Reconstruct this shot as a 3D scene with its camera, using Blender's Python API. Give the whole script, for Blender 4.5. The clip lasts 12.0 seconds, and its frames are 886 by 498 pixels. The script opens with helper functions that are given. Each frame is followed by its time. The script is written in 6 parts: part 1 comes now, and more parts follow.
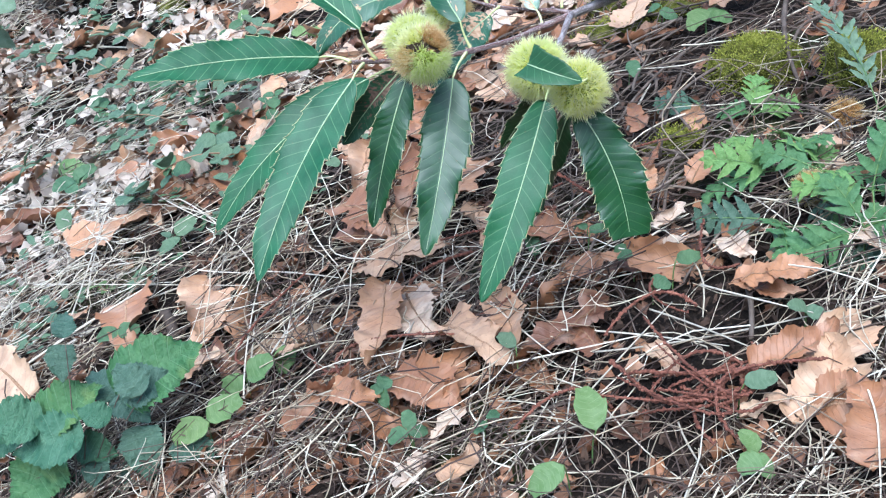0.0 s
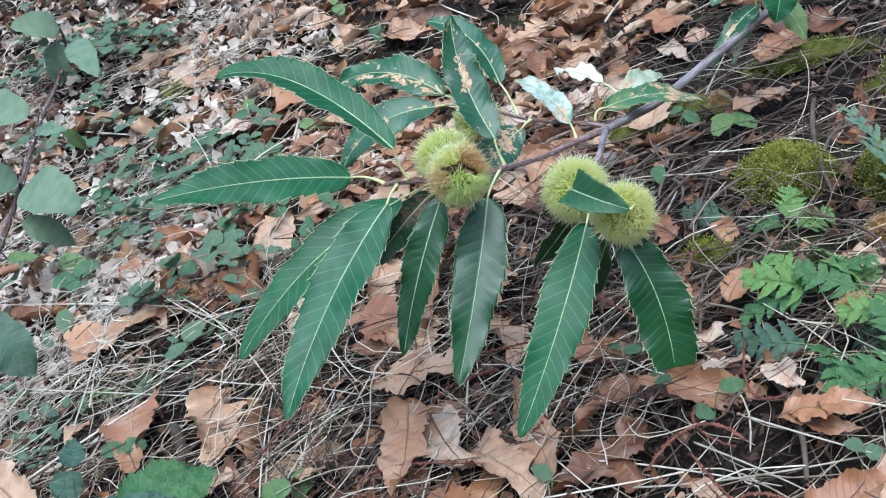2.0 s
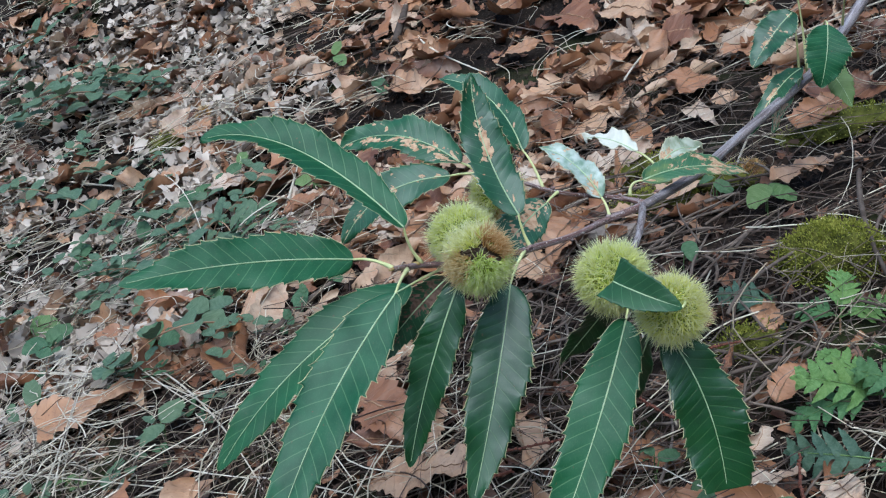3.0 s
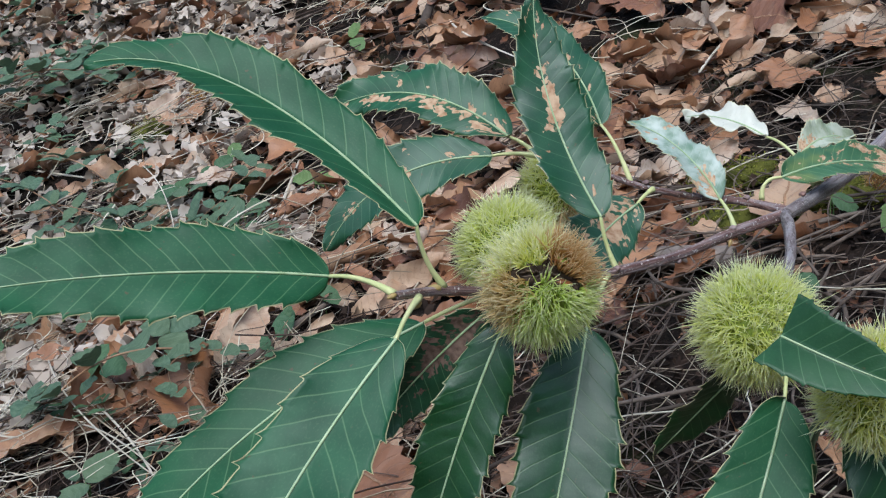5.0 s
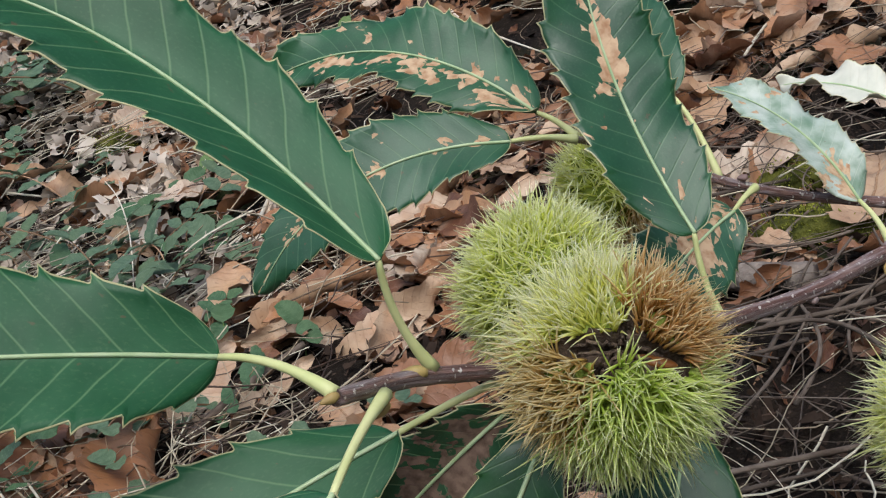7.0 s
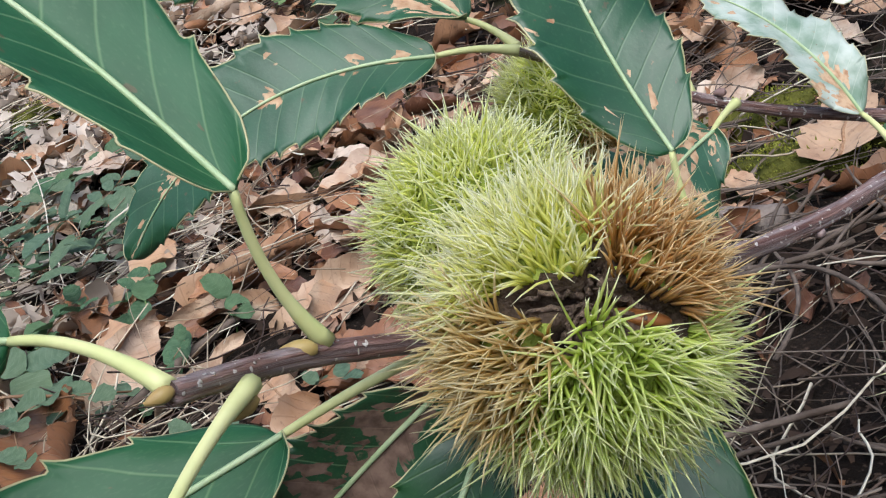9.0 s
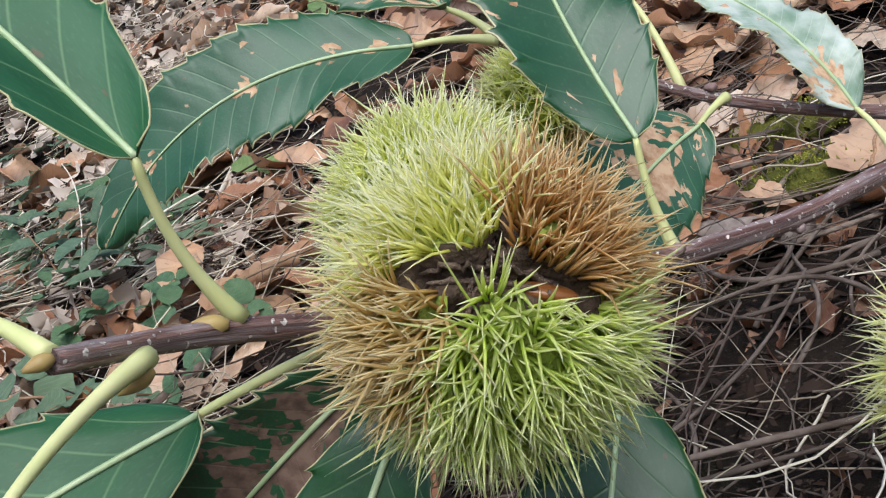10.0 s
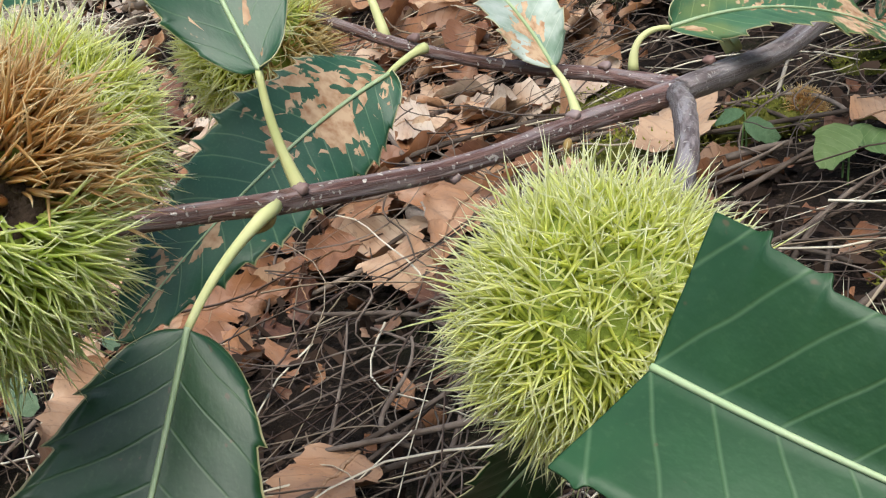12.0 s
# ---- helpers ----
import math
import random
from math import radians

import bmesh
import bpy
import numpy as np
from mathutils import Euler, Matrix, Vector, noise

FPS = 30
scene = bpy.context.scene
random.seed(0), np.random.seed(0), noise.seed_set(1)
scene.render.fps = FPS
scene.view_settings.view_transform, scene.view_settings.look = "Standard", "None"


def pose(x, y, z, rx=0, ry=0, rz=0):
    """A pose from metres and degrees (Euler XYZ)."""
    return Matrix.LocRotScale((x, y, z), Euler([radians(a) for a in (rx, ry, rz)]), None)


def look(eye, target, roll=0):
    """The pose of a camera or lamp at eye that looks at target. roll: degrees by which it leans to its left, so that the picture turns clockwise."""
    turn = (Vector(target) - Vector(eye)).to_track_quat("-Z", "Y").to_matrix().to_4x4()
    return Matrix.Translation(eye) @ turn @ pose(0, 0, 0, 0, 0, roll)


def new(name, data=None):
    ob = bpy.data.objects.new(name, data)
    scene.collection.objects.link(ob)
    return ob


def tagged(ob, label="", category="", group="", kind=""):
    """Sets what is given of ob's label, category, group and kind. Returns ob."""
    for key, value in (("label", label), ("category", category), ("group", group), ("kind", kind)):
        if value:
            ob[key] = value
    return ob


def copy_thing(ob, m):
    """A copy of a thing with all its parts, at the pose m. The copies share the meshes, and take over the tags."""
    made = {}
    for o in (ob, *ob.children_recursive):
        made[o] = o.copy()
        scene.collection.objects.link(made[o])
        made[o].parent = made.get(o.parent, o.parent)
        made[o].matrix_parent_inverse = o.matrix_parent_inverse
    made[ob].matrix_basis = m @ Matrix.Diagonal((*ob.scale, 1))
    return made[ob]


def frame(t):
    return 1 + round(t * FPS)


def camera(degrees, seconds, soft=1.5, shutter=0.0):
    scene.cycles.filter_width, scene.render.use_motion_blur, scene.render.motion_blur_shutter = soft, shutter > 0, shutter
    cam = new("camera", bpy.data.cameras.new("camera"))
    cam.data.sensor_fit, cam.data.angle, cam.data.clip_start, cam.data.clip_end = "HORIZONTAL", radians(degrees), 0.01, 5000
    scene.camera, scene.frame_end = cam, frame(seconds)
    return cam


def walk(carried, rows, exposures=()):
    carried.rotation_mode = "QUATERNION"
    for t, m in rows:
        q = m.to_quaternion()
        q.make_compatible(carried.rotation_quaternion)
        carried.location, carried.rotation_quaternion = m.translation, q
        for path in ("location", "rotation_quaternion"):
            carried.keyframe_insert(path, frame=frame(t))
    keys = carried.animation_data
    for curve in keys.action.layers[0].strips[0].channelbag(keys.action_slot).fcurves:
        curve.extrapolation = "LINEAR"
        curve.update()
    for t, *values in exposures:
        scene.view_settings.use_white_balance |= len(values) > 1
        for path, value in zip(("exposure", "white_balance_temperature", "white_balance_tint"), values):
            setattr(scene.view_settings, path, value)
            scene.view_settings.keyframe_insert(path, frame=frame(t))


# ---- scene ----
# ---- camera ----
cam = camera(42.2, 12.0, soft=1.2)
PATH = [
    (0, (0.063, 0.013, 1.086), (-0.021, 1.893, 0.407), -6.6),
    (0.5, (0.059, 0.033, 1.092), (-0.033, 1.924, 0.447), -6.2),
    (1, (0.049, 0.055, 1.098), (-0.041, 1.951, 0.468), -6.1),
    (1.5, (0.042, 0.079, 1.102), (-0.044, 1.976, 0.475), -6.2),
    (2, (0.016, 0.088, 1.13), (-0.03, 2.004, 0.559), -5.8),
    (2.5, (0.003, 0.099, 1.152), (-0.034, 2.032, 0.639), -5.3),
    (3, (-0.004, 0.253, 1.125), (-0.032, 2.191, 0.633), -4.4),
    (3.2, (0.009, 0.311, 1.122), (-0.028, 2.25, 0.634), -4.3),
    (5, (-0.019, 0.638, 1.025), (-0.08, 2.584, 0.57), -2.0),
    (5.5, (-0.025, 0.706, 1.008), (-0.101, 2.654, 0.559), -2.3),
    (6, (-0.024, 0.771, 0.991), (-0.106, 2.722, 0.558), -2.1),
    (6.5, (-0.024, 0.841, 0.979), (-0.095, 2.793, 0.548), -2.9),
    (6.7, (-0.02, 0.866, 0.977), (-0.096, 2.818, 0.547), -3.2),
    (8.3, (-0.02, 0.988, 0.955), (-0.051, 2.933, 0.492), -5.2),
    (8.5, (-0.018, 0.99, 0.95), (-0.036, 2.935, 0.485), -5.6),
    (9, (-0.012, 0.99, 0.944), (-0.011, 2.929, 0.453), -5.5),
    (9.5, (-0.01, 0.991, 0.945), (-0.012, 2.931, 0.458), -5.5),
    (10, (0.013, 0.996, 0.932), (-0.072, 2.942, 0.477), -5.3),
    (10.5, (0.052, 0.997, 0.926), (-0.013, 2.945, 0.477), -4.6),
    (11, (0.078, 0.99, 0.923), (0.063, 2.938, 0.469), -4.4),
    (11.5, (0.081, 1.004, 0.916), (0.129, 2.946, 0.44), -3.6),
    (12, (0.084, 1.005, 0.914), (0.187, 2.939, 0.415), -1.5),
]
EXPOSURES = [(0, 1.31, 5150, 6), (1.5, 1.27, 5150, 5), (2.0, 0.86, 5200, 4), (2.4, 0.24, 5250, 4), (3.0, 0.40, 5250, 4), (5.0, 0.31, 5550, 6), (6.5, 0.20, 6150, 7), (8.5, 0.56, 5950, 9), (10.5, 0.58, 6050, 10), (12, 0.65, 6350, 6)]
walk(cam, [(t, look(eye, target, roll)) for t, eye, target, roll in PATH], EXPOSURES)


# ---- light: an open shade under a bright sky, the sun softened by leaves ----
SKY_STRENGTH, SUN_STRENGTH = 0.15, 1.8
SUN_TURN, SUN_HEIGHT = radians(190), radians(55)
world = bpy.data.worlds.new("sky")
scene.world = world
world.use_nodes = True
wt = world.node_tree
sky = wt.nodes.new("ShaderNodeTexSky")
sky.sky_type, sky.sun_disc = "NISHITA", False
sky.sun_elevation, sky.sun_rotation = SUN_HEIGHT, SUN_TURN
sky.air_density, sky.dust_density = 1.0, 3.0
wt.links.new(sky.outputs[0], wt.nodes["Background"].inputs[0])
wt.nodes["Background"].inputs[1].default_value = SKY_STRENGTH
sun = new("sun", bpy.data.lights.new("sun", "SUN"))
sun.data.energy, sun.data.angle, sun.data.color = SUN_STRENGTH, radians(50), (1.0, 0.97, 0.92)
sun_way = Vector((math.sin(SUN_TURN) * math.cos(SUN_HEIGHT), math.cos(SUN_TURN) * math.cos(SUN_HEIGHT), math.sin(SUN_HEIGHT)))
sun.matrix_world = look(sun_way * 20, (0, 0, 0))


# ---- node helpers ----
class Tree:
    """A small pen for node trees."""

    def __init__(self, name, rough=0.6, spec=0.5):
        self.mat = bpy.data.materials.new(name)
        self.mat.use_nodes = True
        self.nt = self.mat.node_tree
        self.bsdf = self.nt.nodes["Principled BSDF"]
        self.bsdf.inputs["Roughness"].default_value = rough
        self.bsdf.inputs["Specular IOR Level"].default_value = spec

    def put(self, socket, value):
        if isinstance(value, bpy.types.NodeSocket):
            self.nt.links.new(value, socket)
        else:
            socket.default_value = value

    def node(self, kind, out=0, **ins):
        n = self.nt.nodes.new(kind)
        for key, value in ins.items():
            self.put(n.inputs[key], value)
        return n.outputs[out]

    def math(self, op, a, b=0.0, c=0.0, clamp=False):
        n = self.nt.nodes.new("ShaderNodeMath")
        n.operation, n.use_clamp = op, clamp
        for i, v in enumerate((a, b, c)):
            self.put(n.inputs[i], v)
        return n.outputs[0]

    def ramp(self, fac, *stops):
        n = self.nt.nodes.new("ShaderNodeValToRGB")
        e = n.color_ramp.elements
        while len(e) < len(stops):
            e.new(0.5)
        for i, (pos, col) in enumerate(stops):
            e[i].position, e[i].color = pos, (*col, 1)
        self.put(n.inputs[0], fac)
        return n.outputs[0]

    def mix(self, fac, a, b, blend="MIX"):
        n = self.nt.nodes.new("ShaderNodeMix")
        n.data_type, n.blend_type = "RGBA", blend
        self.put(n.inputs[0], fac)
        self.put(n.inputs[6], a if isinstance(a, bpy.types.NodeSocket) else (*a, 1))
        self.put(n.inputs[7], b if isinstance(b, bpy.types.NodeSocket) else (*b, 1))
        return n.outputs[2]

    def noise(self, scale, detail=3.0, coord=None, out=0):
        n = self.nt.nodes.new("ShaderNodeTexNoise")
        n.inputs["Scale"].default_value, n.inputs["Detail"].default_value = scale, detail
        self.put(n.inputs["Vector"], coord or self.coord())
        return n.outputs[out]

    def coord(self):
        return self.node("ShaderNodeTexCoord", 3)

    def place(self):
        return self.node("ShaderNodeNewGeometry", 0)

    def uv(self):
        s = self.nt.nodes.new("ShaderNodeSeparateXYZ")
        self.nt.links.new(self.node("ShaderNodeUVMap", 0), s.inputs[0])
        return s.outputs[0], s.outputs[1]

    def on_leaf(self):
        """Coordinates on a leaf's own sheet, shifted from leaf to leaf."""
        u, v = self.uv()
        n = self.nt.nodes.new("ShaderNodeCombineXYZ")
        self.put(n.inputs[0], u)
        self.put(n.inputs[1], self.math("MULTIPLY", v, 0.3))
        self.put(n.inputs[2], self.math("MULTIPLY", self.chance(), 40.0))
        return n.outputs[0]

    def chance(self):
        """A number of its own for each object and each loose piece of a joined mesh."""
        a = self.node("ShaderNodeObjectInfo", "Random")
        b = self.node("ShaderNodeNewGeometry", "Random Per Island")
        return self.math("FRACT", self.math("ADD", a, b))

    def band(self, value, lo, hi):
        n = self.nt.nodes.new("ShaderNodeMapRange")
        n.interpolation_type = "SMOOTHSTEP"
        self.put(n.inputs[0], value)
        n.inputs[1].default_value, n.inputs[2].default_value = lo, hi
        return n.outputs[0]

    def bump(self, height, strength, distance=0.001):
        n = self.nt.nodes.new("ShaderNodeBump")
        n.inputs["Strength"].default_value, n.inputs["Distance"].default_value = strength, distance
        self.put(n.inputs["Height"], height)
        self.put(self.bsdf.inputs["Normal"], n.outputs[0])

    def colour(self, value, thin=0.0):
        """thin: the share of light that passes through a thin piece."""
        self.put(self.bsdf.inputs["Base Color"], value)
        if thin:
            through_light = self.nt.nodes.new("ShaderNodeBsdfTranslucent")
            self.put(through_light.inputs["Color"], value)
            both = self.nt.nodes.new("ShaderNodeMixShader")
            both.inputs[0].default_value = thin
            self.nt.links.new(self.bsdf.outputs[0], both.inputs[1])
            self.nt.links.new(through_light.outputs[0], both.inputs[2])
            self.nt.links.new(both.outputs[0], self.nt.nodes["Material Output"].inputs[0])
        return self.mat


def vein_mask(t, count, slope, width):
    """Side veins of a leaf, running out and forward from the midrib."""
    u, v = t.uv()
    across = t.math("ABSOLUTE", t.math("MULTIPLY_ADD", v, 2.0, -1.0))
    drift = t.math("MULTIPLY", t.math("SUBTRACT", t.noise(9.0, 1.0, t.on_leaf()), 0.5), 0.012)
    phase = t.math("MULTIPLY", t.math("ADD", drift, t.math("SUBTRACT", u, t.math("MULTIPLY", across, slope))), count)
    near = t.math("PINGPONG", phase, 0.5)
    return t.math("SUBTRACT", 1.0, t.band(near, 0.0, width)), across, u


def leaf_material(name, dark, light, vein, rough=0.46, damage=0.0, count=16.0, yellow=0.0, pale_edge=True, veined=0.34, spec=0.52, spot=None, crinkle=0.0, dry=((0.30, 0.15, 0.07), (0.52, 0.36, 0.22))):
    t = Tree(name, rough, spec)
    skin = t.on_leaf()
    lines, across, u = vein_mask(t, count, 0.10, 0.06)
    blotch = t.noise(8.0, 4.0, skin)
    base = t.mix(t.band(blotch, 0.3, 0.7), dark, light)
    tone = t.chance()
    base = t.mix(t.math("MULTIPLY", tone, 0.35), base, (light[0] * 1.25, light[1] * 1.05, light[2] * 0.7))
    fine = t.noise(150.0, 2.0, skin)
    base = t.mix(t.math("MULTIPLY", t.band(fine, 0.5, 0.85), 0.10), base, vein)
    base = t.mix(t.math("MULTIPLY", lines, veined), base, vein)
    rim = t.band(across, 0.968, 0.984)
    if pale_edge:
        base = t.mix(t.math("MULTIPLY", rim, 0.8), base, (0.50, 0.45, 0.24))
    specks = t.band(t.noise(42.0, 2.0, skin), 0.70, 0.76)
    base = t.mix(t.math("MULTIPLY", specks, 0.6), base, (0.10, 0.06, 0.03))
    if yellow:
        base = t.mix(t.math("MULTIPLY", t.band(t.noise(4.5, 2.0, skin), 0.52, 0.66), yellow), base, (0.38, 0.36, 0.05))
    if damage:
        cell = t.nt.nodes.new("ShaderNodeTexVoronoi")
        grid = t.nt.nodes.new("ShaderNodeCombineXYZ")
        t.put(grid.inputs[0], t.math("MULTIPLY", t.math("SUBTRACT", u, t.math("MULTIPLY", across, 0.10)), count * 2.4))
        t.put(grid.inputs[1], t.math("MULTIPLY", t.uv()[1], 11.0))
        t.put(grid.inputs[2], t.math("MULTIPLY", t.chance(), 40.0))
        t.put(cell.inputs["Vector"], grid.outputs[0])
        cell.inputs["Scale"].default_value = 1.0
        blocks = t.math("MULTIPLY", t.math("SUBTRACT", t.node("ShaderNodeSeparateColor", 0, Color=cell.outputs["Color"]), 0.5), 0.24)
        patch = t.math("ADD", t.math("ADD", t.noise(9.0, 8.0, skin), blocks), t.math("MULTIPLY", t.math("SUBTRACT", 0.5, across), 0.14))
        if spot:
            uu, vv = t.uv()
            far = t.math("SQRT", t.math("ADD", t.math("POWER", t.math("DIVIDE", t.math("SUBTRACT", uu, spot[0]), spot[2]), 2.0), t.math("POWER", t.math("DIVIDE", t.math("SUBTRACT", vv, spot[1]), spot[3]), 2.0)))
            patch = t.math("ADD", patch, t.math("MULTIPLY", t.math("SUBTRACT", 1.0, t.band(far, 0.0, 1.6)), 0.25))
        gone = t.band(patch, 0.745 - damage * 0.2, 0.765 - damage * 0.2)
        base = t.mix(gone, base, t.ramp(t.noise(32.0, 3.0, skin), (0.3, dry[0]), (0.6, dry[1])))
        t.put(t.bsdf.inputs["Roughness"], t.math("MULTIPLY_ADD", gone, 0.4, rough))
    else:
        t.put(t.bsdf.inputs["Roughness"], t.math("MULTIPLY_ADD", t.noise(11.0, 2.0, skin), 0.22, rough - 0.1))
    t.put(t.bsdf.inputs["Subsurface Weight"], 0.0)
    height = t.math("ADD", t.math("MULTIPLY", lines, -0.6), t.math("MULTIPLY", t.noise(80.0, 2.0, skin), 0.6))
    if crinkle:
        height = t.math("ADD", height, t.math("MULTIPLY", t.noise(15.0, 3.0), crinkle * 1.8))
    t.bump(height, 0.24 + 0.17 * crinkle, 0.0005 + 0.0005 * crinkle)
    return t.colour(base, 0.18 if crinkle else 0.0)


def dead_material(name, shift=0.0):
    t = Tree(name, 0.50, 0.48)
    skin = t.on_leaf()
    lines, across, u = vein_mask(t, 15.0, 0.10, 0.10)
    rust = t.band(t.noise(3.0, 4.0, skin, ), 0.48, 0.68)
    tone = t.chance()
    at = t.math("ADD", t.math("MULTIPLY", t.math("SUBTRACT", tone, 0.5), 0.55 if shift else 1.0), shift or 0.5, clamp=True)
    base = t.ramp(at, (0.0, (0.085, 0.032, 0.016)), (0.2, (0.17, 0.068, 0.030)), (0.42, (0.32, 0.150, 0.068)), (0.65, (0.43, 0.265, 0.150)), (0.85, (0.47, 0.335, 0.220)), (1.0, (0.52, 0.42, 0.32)))
    blotch = t.noise(4.0, 5.0, skin)
    base = t.mix(t.math("MULTIPLY", t.band(blotch, 0.46, 0.70), 0.48), base, (0.13, 0.058, 0.028))
    base = t.mix(t.math("MULTIPLY", t.band(t.noise(2.6, 4.0, skin), 0.5, 0.7), 0.35), base, (0.58, 0.44, 0.32))
    base = t.mix(t.math("MULTIPLY", rust, 0.45), base, (0.36, 0.155, 0.055))
    base = t.mix(t.math("MULTIPLY", lines, 0.20), base, (0.19, 0.095, 0.048))
    base = t.mix(t.math("MULTIPLY", t.band(t.noise(14.0, 5.0, skin), 0.50, 0.66), 0.30), base, (0.24, 0.125, 0.07))
    base = t.mix(t.math("MULTIPLY", t.band(t.noise(45.0, 2.0, skin), 0.62, 0.72), 0.4), base, (0.10, 0.05, 0.03))
    t.bump(t.math("ADD", t.math("MULTIPLY", lines, 0.35), t.noise(30.0, 5.0, skin)), 0.7, 0.0012)
    return t.colour(base)


def plain_material(name, a, b, scale=60.0, rough=0.7, spec=0.35, bump=0.4, depth=0.0008, island=True, speck=None):
    t = Tree(name, rough, spec)
    base = t.mix(t.band(t.noise(scale, 4.0), 0.3, 0.7), a, b)
    if island:
        tone = t.chance()
        base = t.mix(t.math("MULTIPLY", tone, 0.75), base, tuple(c * 0.42 for c in a))
    if speck:
        base = t.mix(t.band(t.noise(scale * 9, 2.0), 0.6, 0.68), base, speck)
    t.bump(t.noise(scale * 6, 3.0), bump, depth)
    return t.colour(base)


def spine_material(name, root, middle, tip):
    t = Tree(name, 0.55, 0.3)
    u, v = t.uv()
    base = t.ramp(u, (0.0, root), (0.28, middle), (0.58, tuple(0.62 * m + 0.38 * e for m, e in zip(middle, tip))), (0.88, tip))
    tone = t.chance()
    base = t.mix(t.math("MULTIPLY", tone, 0.25), base, tuple(c * 0.70 for c in middle))
    base = t.mix(t.math("MULTIPLY", t.band(t.noise(55.0, 2.0), 0.5, 0.7), 0.18), base, tip)
    return t.colour(base, 0.6)


def stalk_material(name):
    t = Tree(name, 0.65, 0.35)
    tone = t.chance()
    base = t.ramp(tone, (0.0, (0.045, 0.026, 0.020)), (0.36, (0.105, 0.070, 0.050)), (0.56, (0.31, 0.240, 0.158)), (0.80, (0.58, 0.505, 0.365)), (1.0, (0.74, 0.68, 0.54)))
    base = t.mix(t.math("MULTIPLY", t.band(t.noise(70.0, 3.0), 0.5, 0.75), 0.4), base, (0.16, 0.10, 0.065))
    return t.colour(base)


def bark_material(name, dark, light, grey, speck):
    """Smooth young bark: streaks along the twig and small pale lenticels."""
    t = Tree(name, 0.48, 0.5)
    u, v = t.uv()
    n = t.nt.nodes.new("ShaderNodeCombineXYZ")
    t.put(n.inputs[0], t.math("MULTIPLY", u, 9.0))
    t.put(n.inputs[1], t.math("MULTIPLY", v, 6.0))
    t.put(n.inputs[2], t.math("MULTIPLY", t.chance(), 30.0))
    long_way = n.outputs[0]
    base = t.mix(t.band(t.noise(2.2, 5.0, long_way), 0.35, 0.65), dark, light)
    base = t.mix(t.math("MULTIPLY", t.band(t.noise(1.6, 5.0, long_way), 0.46, 0.62), 0.6), base, grey)
    dots = t.band(t.noise(520.0, 1.0), 0.64, 0.68)
    base = t.mix(dots, base, speck)
    t.bump(t.math("ADD", t.noise(7.0, 4.0, long_way), t.math("ADD", t.math("MULTIPLY", dots, 0.7), t.noise(110.0, 4.0))), 1.0, 0.0012)
    return t.colour(base)


def soil_material():
    t = Tree("soil", 0.95, 0.15)
    p = t.place()
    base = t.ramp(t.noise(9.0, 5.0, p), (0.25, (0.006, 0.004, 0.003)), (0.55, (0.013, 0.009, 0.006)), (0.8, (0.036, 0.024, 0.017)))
    base = t.mix(t.band(t.noise(160.0, 4.0, p), 0.60, 0.68), base, (0.08, 0.055, 0.040))
    base = t.mix(t.math("MULTIPLY", t.band(t.noise(3.1, 3.0, p), 0.56, 0.68), 0.5), base, (0.05, 0.065, 0.018))
    t.bump(t.math("ADD", t.noise(60.0, 5.0, p), t.math("MULTIPLY", t.noise(400.0, 3.0, p), 0.4)), 1.0, 0.008)
    return t.colour(base)


GREEN = leaf_material("chestnut_leaf_green", (0.008, 0.056, 0.021), (0.019, 0.090, 0.036), (0.20, 0.32, 0.15), rough=0.46, spec=0.28)
GREEN_PLAIN = leaf_material("chestnut_leaf_torn", (0.009, 0.048, 0.014), (0.020, 0.074, 0.024), (0.14, 0.23, 0.11), pale_edge=False, spec=0.42)
GREEN_DARK = leaf_material("chestnut_leaf_deep_green", (0.006, 0.038, 0.009), (0.013, 0.060, 0.016), (0.16, 0.26, 0.10), rough=0.36, spec=0.45, veined=0.24)
GREEN_EATEN = leaf_material("chestnut_leaf_eaten", (0.007, 0.054, 0.018), (0.016, 0.086, 0.030), (0.22, 0.33, 0.16), damage=0.30, spot=(0.50, 0.30, 0.55, 0.15), veined=0.2)
GREEN_HOLED = leaf_material("chestnut_leaf_holed", (0.012, 0.064, 0.030), (0.028, 0.098, 0.050), (0.22, 0.33, 0.16), damage=0.33, spot=(0.24, 0.5, 0.24, 0.45))
GREEN_BLOTCHED = leaf_material("chestnut_leaf_blotched", (0.010, 0.054, 0.022), (0.022, 0.082, 0.036), (0.20, 0.30, 0.15), damage=0.30, spot=(0.25, 0.5, 0.30, 0.7), dry=((0.085, 0.050, 0.035), (0.19, 0.125, 0.090)))
GREEN_WORN = leaf_material("chestnut_leaf_spotted", (0.006, 0.046, 0.016), (0.014, 0.072, 0.026), (0.20, 0.30, 0.15), damage=0.13, spot=(0.52, 0.55, 0.18, 0.18), veined=0.2, rough=0.40)
GREEN_SPECKLED = leaf_material("chestnut_leaf_speckled", (0.007, 0.052, 0.022), (0.016, 0.080, 0.036), (0.20, 0.30, 0.15), damage=0.24, veined=0.26)
PALE_LEAF = leaf_material("chestnut_leaf_pale", (0.13, 0.22, 0.14), (0.44, 0.49, 0.43), (0.48, 0.52, 0.42), rough=0.42, damage=0.28, spot=(0.12, 0.30, 0.20, 0.40))
WHITE_LEAF = leaf_material("chestnut_leaf_underside", (0.46, 0.49, 0.44), (0.60, 0.61, 0.55), (0.55, 0.52, 0.40), rough=0.5)
